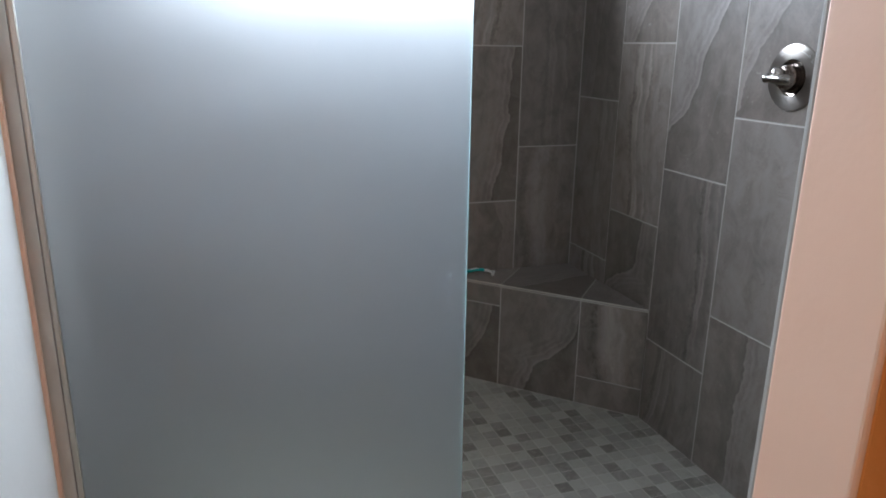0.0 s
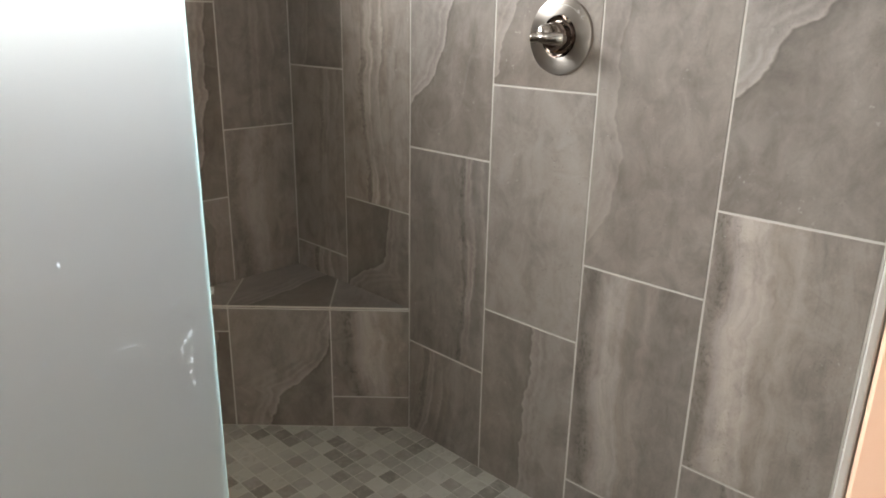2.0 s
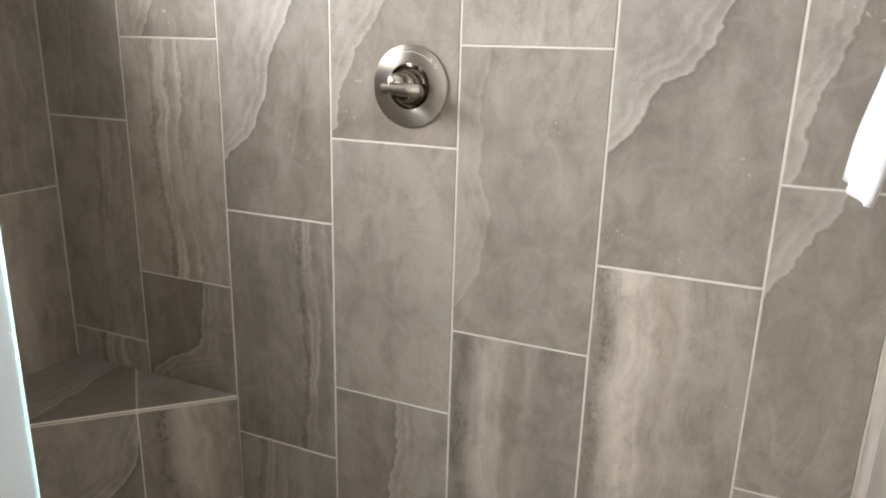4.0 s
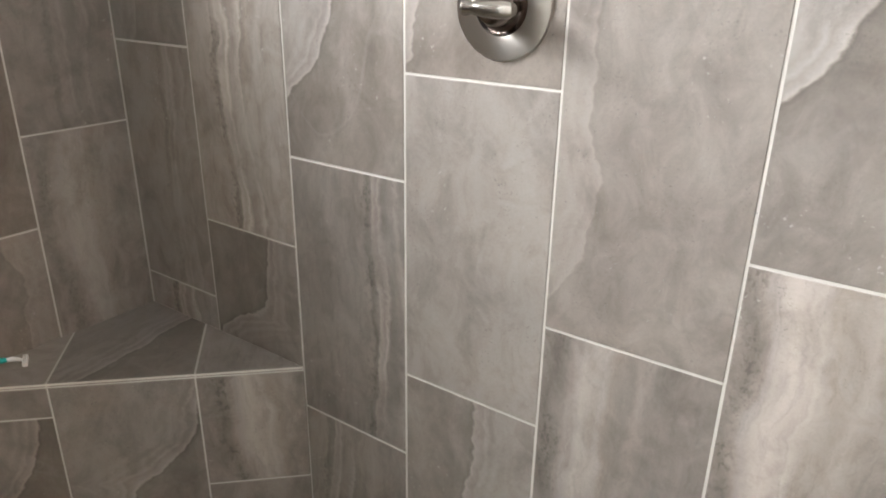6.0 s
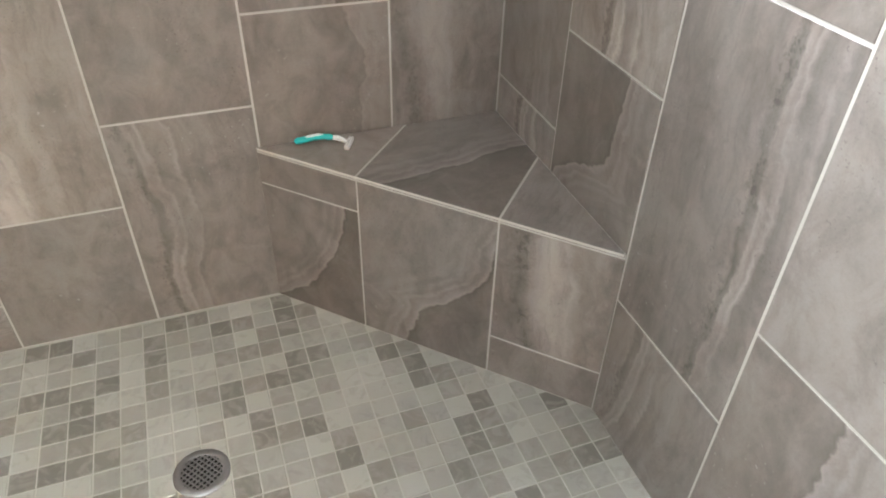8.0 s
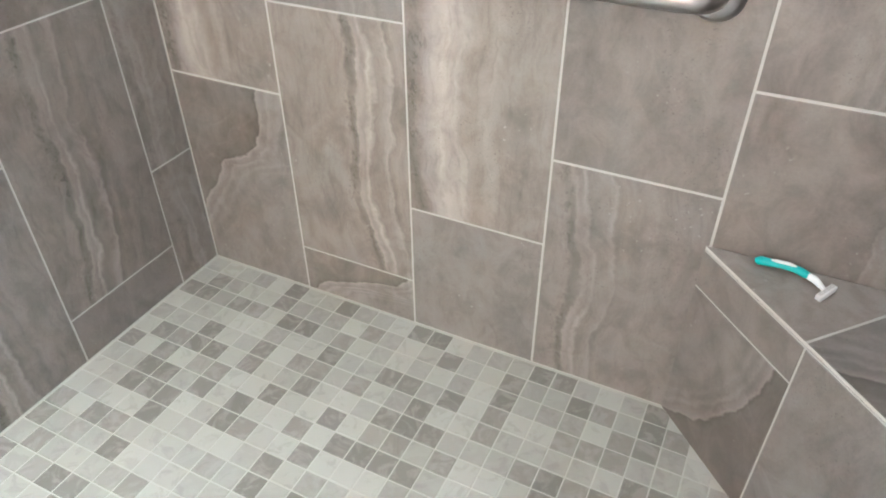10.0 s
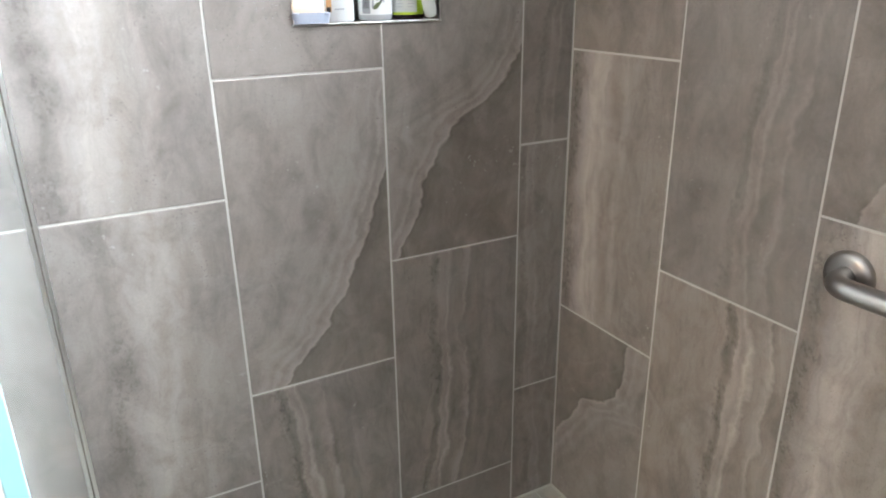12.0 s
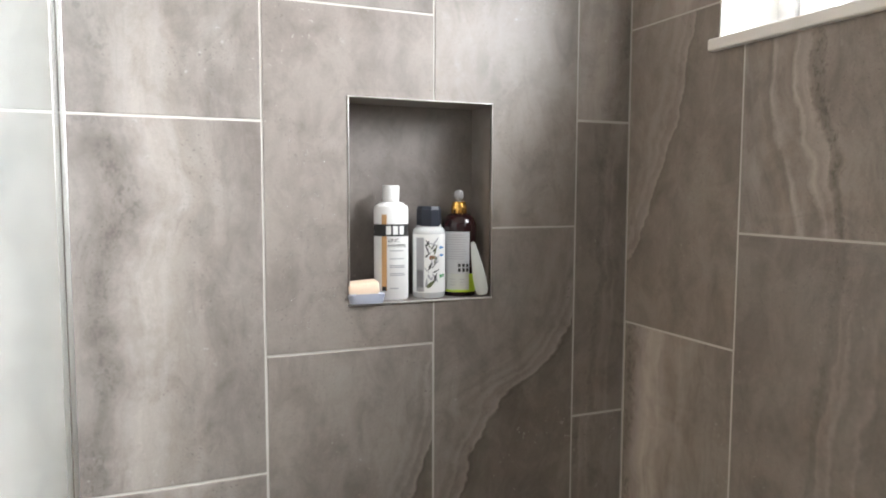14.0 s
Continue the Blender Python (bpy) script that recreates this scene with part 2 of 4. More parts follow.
TILE = porcelain()
MOSAIC_ONE, MOSAIC_MANY = mosaic("object"), mosaic("island")
GROUT = grout("wall_grout", (.56, .53, .485))
FLOOR_GROUT = grout("floor_grout", (.50, .485, .425))
PEACH = paint("peach_wall_paint", (.79, .52, .38), 0.5, 0.04, 0.14)
ORANGE = paint("orange_wall_paint", (.62, .25, .06))
WHITE = paint("white_wall_paint", (.80, .79, .76))
CEILING = paint("ceiling_paint", (.80, .79, .77), 0.8)
VINYL = paint("white_window_vinyl", (.80, .80, .80), 0.35, 0.02, 0.05)
SILL_STONE = paint("pale_sill_stone", (.74, .72, .68), 0.35, 0.18, 0.1)
NICKEL = metal("brushed_nickel", (.36, .33, .30), 0.20, 0.10)
SPUN_NICKEL = metal("spun_nickel", (.34, .31, .28), 0.32)
spun = SPUN_NICKEL.node_tree
ring = spun.nodes.new("ShaderNodeTangent")
ring.direction_type, ring.axis = "RADIAL", "Z"
spun.links.new(ring.outputs[0], spun.nodes["Principled BSDF"].inputs["Tangent"])
spun.nodes["Principled BSDF"].inputs["Anisotropic"].default_value = 0.75
spun.nodes["Principled BSDF"].inputs["Anisotropic Rotation"].default_value = 0.25
POLISHED = metal("polished_dark_nickel", (.20, .165, .145), 0.12)
STEEL = metal("brushed_stainless_steel", (.36, .345, .33), 0.30, 0.0, (0.04, 1, 1))
TRIM_METAL = metal("satin_aluminium", (.70, .69, .67), 0.30)
CHANNEL_METAL = metal("champagne_aluminium", (.50, .46, .40), 0.35)
DRAIN_METAL = metal("drain_steel", (.40, .40, .40), 0.30)
DARK_METAL = metal("shadowed_nickel", (.16, .14, .13), 0.35)
BLACK = plastic("drain_shade_black", (.012, .012, .012), 0.7)


# ---- building helpers ----
def part(name, bm, material, parent=None, label="", smooth=False):
    me = bpy.data.meshes.new(name)
    bm.normal_update()
    bm.to_mesh(me)
    bm.free()
    for m in material if isinstance(material, (list, tuple)) else [material]:
        me.materials.append(m)
    if smooth:
        me.polygons.foreach_set("use_smooth", [True] * len(me.polygons))
        me.set_sharp_from_angle(angle=radians(38))
    ob = new(name, me)
    ob.parent = parent
    if label:
        ob["label"] = label
    return ob


def empty(name, m, label, category, group=""):
    ob = new(name)
    ob.empty_display_size = 0.05
    ob.matrix_world = m
    return tagged(ob, label, category, group)


def add_box(bm, x0, x1, y0, y1, z0, z1, bevel=0.0):
    made = bmesh.ops.create_cube(bm, size=1)["verts"]
    for v in made:
        v.co = Vector(((x0 + x1) / 2 + v.co.x * (x1 - x0), (y0 + y1) / 2 + v.co.y * (y1 - y0), (z0 + z1) / 2 + v.co.z * (z1 - z0)))
    if bevel:
        bmesh.ops.bevel(bm, geom=list({e for v in made for e in v.link_edges}), offset=bevel, segments=2, affect="EDGES", profile=0.5)
    return bm


def box(x0, x1, y0, y1, z0, z1, bevel=0.0):
    return add_box(bmesh.new(), x0, x1, y0, y1, z0, z1, bevel)


def lathe(profile, steps=40, bm=None, ex=1.0, ey=1.0):
    """Turns (radius, height) pairs round z; ex, ey flatten the round."""
    bm = bm or bmesh.new()
    rings = []
    for r, z in profile:
        if r < 1e-6:
            rings.append([bm.verts.new((0, 0, z))])
        else:
            rings.append([bm.verts.new((r * ex * math.cos(a), r * ey * math.sin(a), z)) for a in (2 * math.pi * k / steps for k in range(steps))])
    for a, b in zip(rings, rings[1:]):
        for k in range(steps):
            i, j = k, (k + 1) % steps
            if len(a) == 1 and len(b) > 1:
                bm.faces.new((a[0], b[i], b[j]))
            elif len(b) == 1 and len(a) > 1:
                bm.faces.new((a[j], a[i], b[0]))
            elif len(a) > 1:
                bm.faces.new((a[i], a[j], b[j], b[i]))
    bmesh.ops.recalc_face_normals(bm, faces=bm.faces)
    return bm


def tube(points, radii, steps=16, bm=None, flat=1.0):
    """A round rod along points; flat squeezes its section along its second axis."""
    bm = bm or bmesh.new()
    points = [Vector(p) for p in points]
    side, rings = None, []
    for k, p in enumerate(points):
        along = (points[min(k + 1, len(points) - 1)] - points[max(k - 1, 0)]).normalized()
        if side is None:
            side = along.orthogonal().normalized() if abs(along.z) > 0.9 else along.cross(Vector((0, 0, 1))).normalized()
        side = (side - along * side.dot(along)).normalized()
        up = along.cross(side)
        r = radii[k] if isinstance(radii, (list, tuple)) else radii
        rings.append([bm.verts.new(p + side * r * math.cos(a) + up * r * flat * math.sin(a)) for a in (2 * math.pi * s / steps for s in range(steps))])
    for a, b in zip(rings, rings[1:]):
        for s in range(steps):
            bm.faces.new((a[s], a[(s + 1) % steps], b[(s + 1) % steps], b[s]))
    bm.faces.new(rings[0][::-1]), bm.faces.new(rings[-1])
    bmesh.ops.recalc_face_normals(bm, faces=bm.faces)
    return bm


def lettering(name, text, size, material, parent, m, label=""):
    data = bpy.data.curves.new(name, "FONT")
    data.body, data.size, data.align_x, data.align_y, data.extrude = text, size, "CENTER", "CENTER", 0.0001
    temp = bpy.data.objects.new(name + "_curve", data)
    scene.collection.objects.link(temp)
    me = bpy.data.meshes.new_from_object(temp.evaluated_get(bpy.context.evaluated_depsgraph_get()))
    bpy.data.objects.remove(temp)
    bpy.data.curves.remove(data)
    me.materials.append(material)
    ob = new(name, me)
    ob.parent, ob.matrix_basis = parent, m
    if label:
        ob["label"] = label
    return ob


def rect_minus(r, hole):
    """The rectangle r = (u0, u1, v0, v1) without the hole, as rectangles."""
    u0, u1, v0, v1 = r
    a0, a1, b0, b1 = max(u0, hole[0]), min(u1, hole[1]), max(v0, hole[2]), min(v1, hole[3])
    if a0 >= a1 or b0 >= b1:
        return [r]
    out = [(u0, u1, v0, b0), (u0, u1, b1, v1), (u0, a0, b0, b1), (a1, u1, b0, b1)]
    return [q for q in out if q[1] - q[0] > 1e-4 and q[3] - q[2] > 1e-4]


KINDS = {"p": (0, 0, 0), "c": (1, 0, 0), "s": (0, 1, 0), "k": (0, 0, 1), "f": (0, .45, 0), "h": (.75, 0, 0), "m": (0, 0, .6), "w": (.38, 0, 0), "n": (0, 0, .72), "v": (0, .72, 0)}
tile_rng = random.Random(11)


def vein_at(path, f):
    """How far across the tile its main vein runs at height f, and its lean; path: (height, across) pairs, both as shares of the tile."""
    def place(h):
        if h <= path[0][0]:
            return path[0][1]
        for (h0, a0), (h1, a1) in zip(path, path[1:]):
            if h <= h1:
                return a0 + (a1 - a0) * (h - h0) / (h1 - h0)
        return path[-1][1]
    near = [place(f + k * 0.02) for k in (-2, -1, 0, 1, 2)]
    return (near[0] + 2 * near[1] + 3 * near[2] + 2 * near[3] + near[4]) / 9, (near[4] - near[0]) / 0.08


def store_veins(me, uv, dist, kind, lean=None):
    me.attributes.new("tile_uv", "FLOAT_VECTOR", "POINT").data.foreach_set("vector", uv)
    me.attributes.new("tile_d", "FLOAT", "POINT").data.foreach_set("value", dist)
    me.attributes.new("tile_lean", "FLOAT", "POINT").data.foreach_set("value", lean or [1.0] * len(dist))
    me.attributes.new("tile_kind", "FLOAT_VECTOR", "POINT").data.foreach_set("vector", list(KINDS[kind]) * len(dist))


def vein_attributes(me, place, kind, u0, slope, flip, seed, mid_v):
    """Stores a straight veining: place gives (u, v) in metres for a vertex."""
    uv, dist = [], []
    for v in me.vertices:
        a, b = place(v.co)
        uv += [a + seed * 0.37, b + seed * 0.53, seed]
        dist.append(flip * (a - u0 - slope * (b - mid_v)))
    store_veins(me, uv, dist, kind)


def vein_along(me, u0, wide, v0, tall, kind, path, flip, seed):
    """Stores a veining that follows a path up a tile of the given place and size."""
    uv, dist, leans = [], [], []
    for v in me.vertices:
        across, lean = vein_at(path, (v.co.z - v0) / tall)
        uv += [v.co.x - u0 + seed * 0.37, v.co.z - v0 + seed * 0.53, seed]
        dist.append(flip * (v.co.x - u0 - across * wide))
        leans.append(1.0 / math.hypot(1.0, lean * wide / tall))
    store_veins(me, uv, dist, kind, leans)


def slab(bm, u0, u1, v0, v1, chamfer=0.0012, depth=0.007):
    """One flat piece, its face at y = 0 towards -y, in strips up its height, with softened front edges."""
    c = chamfer
    rows = max(2, round((v1 - v0) / 0.035))
    left, right = ([bm.verts.new((u, 0, v0 + c + (v1 - v0 - 2 * c) * k / rows)) for k in range(rows + 1)] for u in (u0 + c, u1 - c))
    for k in range(rows):
        bm.faces.new((left[k], right[k], right[k + 1], left[k + 1]))
    corner = ((u0, v0), (u1, v0), (u1, v1), (u0, v1))
    b = [bm.verts.new((u, depth, v)) for u, v in corner]
    sides = ([left[0], right[0]], right, [right[-1], left[-1]], left[::-1])
    if c:
        e = [bm.verts.new((u, c, v)) for u, v in corner]
        for k, run in enumerate(sides):
            bm.faces.new((*run[::-1], e[k], e[(k + 1) % 4]))
        sides = [[e[k], e[(k + 1) % 4]] for k in range(4)]
    for k, run in enumerate(sides):
        bm.faces.new((*run[::-1], b[k], b[(k + 1) % 4]))
    bm.faces.new(b[::-1])


GAP = 0.0038


def wall_tiles(parent, lines, first, veins, top, hole=None, tall=0.605):
    """Upright tiles in columns between lines; first: the lower joints of each column; veins: per column, per row (kind, path, flip)."""
    for c, (a, b) in enumerate(zip(lines, lines[1:])):
        joints = [0.0, *first[c]]
        while joints[-1] + tall < top - 0.02:
            joints.append(joints[-1] + tall)
        joints.append(top)
        for r, (lo, hi) in enumerate(zip(joints, joints[1:])):
            lippage = tile_rng.uniform(-0.0005, 0.0005)
            rect = (a + GAP / 2, b - GAP / 2, lo + GAP / 2, hi - GAP / 2)
            pieces = rect_minus(rect, hole) if hole else [rect]
            if not pieces:
                continue
            bm = bmesh.new()
            for q in pieces:
                slab(bm, *q, chamfer=0.0012 if len(pieces) == 1 else 0.0)
            spec = veins[c][r] if c < len(veins) and r < len(veins[c]) else None
            if spec is None:
                across = tile_rng.uniform(0.2, 0.8)
                spec = (tile_rng.choice("pschwm"), ((0, across), (1, across + tile_rng.uniform(-0.4, 0.4))), tile_rng.choice((-1, 1)))
            kind, path, flip = spec
            ob = part("tile", bm, TILE, parent)
            ob.location.y = lippage
            vein_along(ob.data, a, b - a, lo, hi - lo, kind, path, flip, tile_rng.uniform(0, 9))


def structure(name, bm, material, label, m=None):
    ob = part(name, bm, material)
    if m:
        ob.matrix_world = m
    return tagged(ob, label, name.split("_")[0], kind="structure")


# ---- large structure ----
CORE = 0.0010   # joints lie this far behind the tile faces

# east wall, local x runs south from the corner
east = structure("wall_east", box(-0.14, 2.15, CORE, 0.14, 0, TOP), GROUT, "grey vein-cut porcelain tiled shower wall with valve", pose(0, 0, 0, 0, 0, -90))
# north wall, local x runs east from the west corner
NW = -WX
bm = bmesh.new()
wx0, wx1 = WIN[0] - WX, WIN[1] - WX
for q in rect_minus((-0.14, NW, 0, TOP), (wx0, wx1, WIN[2], WIN[3])):
    add_box(bm, q[0], q[1], CORE, 0.216, q[2], q[3])
north = structure("wall_north", bm, GROUT, "grey vein-cut porcelain tiled shower wall under a high window", pose(WX, 0, 0))
# west wall of the shower, local x runs north from the glass
WS = 1.085
NICHE = (WS - 0.602, WS - 0.320, 1.198, 1.567)
bm = bmesh.new()
for q in rect_minus((0, WS, 0, TOP), NICHE):
    add_box(bm, q[0], q[1], CORE, 0.09, q[2], q[3])
add_box(bm, NICHE[0] - 0.02, NICHE[1] + 0.02, 0.099, 0.14, NICHE[2] - 0.02, NICHE[3] + 0.02)
west = structure("wall_west", bm, GROUT, "grey vein-cut porcelain tiled shower wall with niche", pose(WX, -WS, 0, 0, 0, 90))
# south return wall, local x runs west from the east wall
SLEN = math.hypot(SX, 0.038)
turn_s = 180 - math.degrees(math.atan2(0.038, -SX))
south = structure("wall_south", box(0.0, SLEN - 0.012, CORE, 0.060, 0, TOP), GROUT, "tiled inner face of the short return wall", pose(0, SY, 0, 0, 0, turn_s))
stub = structure("wall_stub", box(-0.2, SLEN - 0.008, 0.062, 0.134, 0, TOP, 0.004), [PEACH, ORANGE], "orange and peach painted short return wall", pose(0, SY, 0, 0, 0, turn_s))
for p in stub.data.polygons:
    if p.normal.y > 0.7:
        p.material_index = 1
structure("trim_jamb", box(SLEN - 0.008, SLEN + 0.004, 0.004, 0.136, 0, TOP, 0.004), PEACH, "peach painted plaster end of the return wall", pose(0, SY, 0, 0, 0, turn_s))
structure("trim_tile_edge", box(SLEN - 0.012, SLEN + 0.0025, -0.004, 0.003, 0, TOP, 0.0015), paint("pale_tile_edge", (.42, .41, .39), 0.35, 0.05, 0.05), "pale tile edge trim at the shower opening", pose(0, SY, 0, 0, 0, turn_s))

# the room that the shower opens to, closed all round
structure("wall_west_outer", box(-1.95, -1.803, -4.4, -1.086, 0, TOP), WHITE, "white painted wall beside the glass panel")
structure("trim_west", box(-1.808, WX - 0.0235, -1.102, -1.0865, 0, TOP, 0.002), PEACH, "peach painted strip beside the glass channel")
structure("wall_far_south", box(-1.95, 1.6, -4.52, -4.4, 0, TOP), ORANGE, "orange painted bathroom wall")
structure("wall_far_east", box(1.5, 1.62, -4.4, -2.0, 0, TOP), ORANGE, "orange painted bathroom wall")
structure("wall_far_north", box(0.16, 1.5, -2.15, -2.03, 0, TOP), ORANGE, "orange painted bathroom wall")
structure("ceiling", box(-1.95, 1.62, -4.52, 0.22, TOP, TOP + 0.1), CEILING, "plain white painted ceiling")
structure("floor", box(-1.95, 1.62, -4.52, 0.20, -0.12, -0.0009), FLOOR_GROUT, "grey marble mosaic shower floor with pale grout")

# bathroom ceiling lamp, unseen: added as the source of the room's warm light
lamp = empty("assumed_ceiling_lamp", pose(-1.36, -3.75, TOP), "assumed, unseen round flush white bathroom ceiling lamp", "lamp")
part("lamp_base", lathe([(0, 0), (0.17, 0), (0.17, -0.02), (0.155, -0.025), (0, -0.025)]), VINYL, lamp, smooth=True)
glow = Nodes("lamp_diffuser")
glow.set(Base_Color=(0.9, 0.9, 0.9, 1), Emission_Color=(1.0, 0.78, 0.55, 1), Emission_Strength=112.0)
part("diffuser", lathe([(0.15, -0.025), (0.148, -0.05), (0.12, -0.075), (0.06, -0.088), (0, -0.09)]), glow.mat, lamp, smooth=True)

# ---- window ----
win = structure("window_1", box(WIN[0], WIN[1], 0.203, 0.214, WIN[2], WIN[3]), plastic("daylit_obscure_pane", (.9, .92, .95), 0.4, 0.0), "high white vinyl window with bright obscure glass")
win.data.materials[0].node_tree.nodes["Principled BSDF"].inputs["Emission Color"].default_value = (0.95, 0.98, 1, 1)
win.data.materials[0].node_tree.nodes["Principled BSDF"].inputs["Emission Strength"].default_value = 6.0
x0, x1, z0, z1 = WIN


def frame_bars(name, depth0, depth1, inset, width, parent, label=""):
    a, b, c, d = x0 + inset, x1 - inset, z0 + inset, z1 - inset
    for q in ((a, a + width, c, d), (b - width, b, c, d), (a + width, b - width, c, c + width), (a + width, b - width, d - width, d)):
        part(name, box(q[0], q[1], depth0, depth1, q[2], q[3], 0.003), VINYL, parent, label)


frame_bars("window_frame", 0.132, 0.182, 0.004, 0.036, win)
frame_bars("sash", 0.142, 0.178, 0.042, 0.032, win)
part("mullion", box((x0 + x1) / 2 - 0.02, (x0 + x1) / 2 + 0.02, 0.150, 0.178, z0 + 0.075, z1 - 0.075, 0.003), VINYL, win)
for a, b, c, d in ((x0, x0 + 0.005, z0, z1), (x1 - 0.005, x1, z0, z1), (x0 + 0.005, x1 - 0.005, z1 - 0.005, z1)):
    part("reveal", box(a, b, 0.001, 0.202, c, d), WHITE, win, "white painted window reveal")
part("window_sill", box(x0 - 0.012, x1 + 0.012, -0.014, 0.132, z0 - 0.018, z0 + 0.003, 0.003), SILL_STONE, win, "pale stone sill")

# ---- frosted glass panel ----
GLEN = math.hypot(GX - WX, 0.027)
panel = empty("glass_panel", pose(WX, GY, 0, 0, 0, math.degrees(math.asin(0.027 / GLEN))), "tall frosted glass shower panel in a champagne metal channel", "glass panel")
bm = box(-0.004, GLEN, -0.010, 0, 0.006, 2.05, 0.0008)
pane = part("pane", bm, [glass("etched_glass_face", (.86, .90, .90), 0.44, 0.14, 0.09), glass("clear_glass_face", (.86, .95, .93), 0.04), plastic("polished_glass_edge", (.52, .93, .93), 0.15)], panel, "blue-grey etched glass")
for p in pane.data.polygons:
    p.material_index = 0 if p.normal.y < -0.9 else 1 if p.normal.y > 0.9 else 2
pane.visible_shadow = False
part("channel", box(-0.023, 0.010, -0.026, -0.0105, 0, 2.05, 0.002), CHANNEL_METAL, panel, "champagne aluminium wall channel")
part("seal_strip", box(-0.002, 0.0085, 0.0015, 0.008, 0, 2.05, 0.001), TRIM_METAL, panel, "thin bright metal seal strip")
# dried water marks and scuffs on the outer face
MARKS = glass("dried_water_film", (.90, .94, .95), 0.47, 0.0, 0.2)
mark_rng = random.Random(8)
for x, z, w, hgt, tilt in ((0.858, 0.782, 0.007, 0.010, 0), (0.848, 0.775, 0.004, 0.006, 10), (0.856, 0.735, 0.006, 0.009, 0), (0.853, 0.715, 0.005, 0.005, 0), (0.857, 0.693, 0.007, 0.008, 0), (0.846, 0.690, 0.004, 0.006, 0),
                           (0.835, 0.866, 0.012, 0.0011, 30), (0.752, 0.794, 0.034, 0.0016, 2), (0.638, 0.808, 0.007, 0.0030, 40), (0.194, 0.882, 0.004, 0.003, 0), (0.180, 1.074, 0.016, 0.0013, 0),
                           (0.676, 0.947, 0.004, 0.007, 20), (0.842, 0.760, 0.003, 0.012, 12), (0.836, 0.842, 0.020, 0.0012, 24), (0.852, 0.655, 0.004, 0.005, 0), (0.720, 0.760, 0.022, 0.0014, -6),
                           (0.560, 0.905, 0.012, 0.0016, 12), (0.600, 0.690, 0.003, 0.004, 0), (0.788, 0.582, 0.003, 0.005, 0), (0.355, 1.010, 0.010, 0.0018, 15), (0.054, 1.042, 0.003, 0.003, 0)):
    bm = bmesh.new()
    ring = []
    for k in range(14):
        a = 2 * math.pi * k / 14
        wob = mark_rng.uniform(0.75, 1.1)
        ring.append(bm.verts.new((0.7 * w * wob * math.cos(a), 0, 0.7 * hgt * wob * math.sin(a))))
    bm.faces.new(ring)
    part("water_mark", bm, MARKS, panel).matrix_basis = pose(x, -0.0104, z, 0, -tilt, 0)

# ---- niche ----
niche = empty("shower_niche", pose(WX, -WS, 0, 0, 0, 90), "recessed tiled wall niche with thin metal edges", "niche")
u0, u1, v0, v1 = NICHE


def vein_box(name, bounds, parent, axes, kind, across, slope=0.0, flip=1, seed=1.0, bevel=0.0):
    ob = part(name, box(*bounds, bevel), TILE, parent)
    vein_attributes(ob.data, lambda co: (co[axes[0]] - bounds[2 * axes[0]], co[axes[1]] - bounds[2 * axes[1]]), kind, across, slope, flip, seed, 0.2)
    return ob


vein_box("niche_back", (u0 - 0.006, u1 + 0.006, 0.088, 0.0985, v0 - 0.006, v1 + 0.006), niche, (0, 2), "p", 0.10, 0.1, 1, 2.3)
vein_box("niche_side", (u0 - 0.008, u0 + 0.001, 0.002, 0.0985, v0, v1), niche, (1, 2), "p", 0.1, 0, 1, 3.1)
vein_box("niche_side", (u1 - 0.001, u1 + 0.008, 0.002, 0.0985, v0, v1), niche, (1, 2), "p", 0.1, 0, 1, 4.2)
vein_box("niche_top", (u0 - 0.008, u1 + 0.008, 0.002, 0.0985, v1 - 0.001, v1 + 0.008), niche, (0, 1), "p", 0.1, 0, 1, 5.2)
vein_box("niche_floor", (u0 - 0.008, u1 + 0.008, 0.002, 0.0985, v0 - 0.008, v0 + 0.001), niche, (0, 1), "p", 0.1, 0, 1, 6.2)
for q in ((u0 - 0.0008, u0 + 0.0010, v0, v1), (u1 - 0.0010, u1 + 0.0008, v0, v1), (u0 - 0.0015, u1 + 0.0015, v1 - 0.0005, v1 + 0.0015), (u0 - 0.0025, u1 + 0.0025, v0 - 0.0025, v0 + 0.001)):
    part("edge_trim", box(q[0], q[1], -0.0022, 0.006, q[2], q[3], 0.0006), TRIM_METAL, niche, "satin metal edge")

# ---- corner bench ----
bench = structure("bench", bmesh.new(), GROUT, "triangular tiled corner bench with pale edge trim")
BE, BN, BH = 0.590, 0.574, 0.427   # reach along the east wall, along the north wall, height
bm = bmesh.new()
low = [bm.verts.new(p) for p in ((-0.001, -0.001, 0), (-BN + 0.003, -0.001, 0), (-0.001, -BE + 0.003, 0))]
high = [bm.verts.new(v.co + Vector((0, 0, BH - 0.0008))) for v in low]
bm.faces.new(low), bm.faces.new(high[::-1])
for k in range(3):
    bm.faces.new((low[k], high[k], high[(k + 1) % 3], low[(k + 1) % 3]))
bmesh.ops.recalc_face_normals(bm, faces=bm.faces)
bm.to_mesh(bench.data)
bm.free()


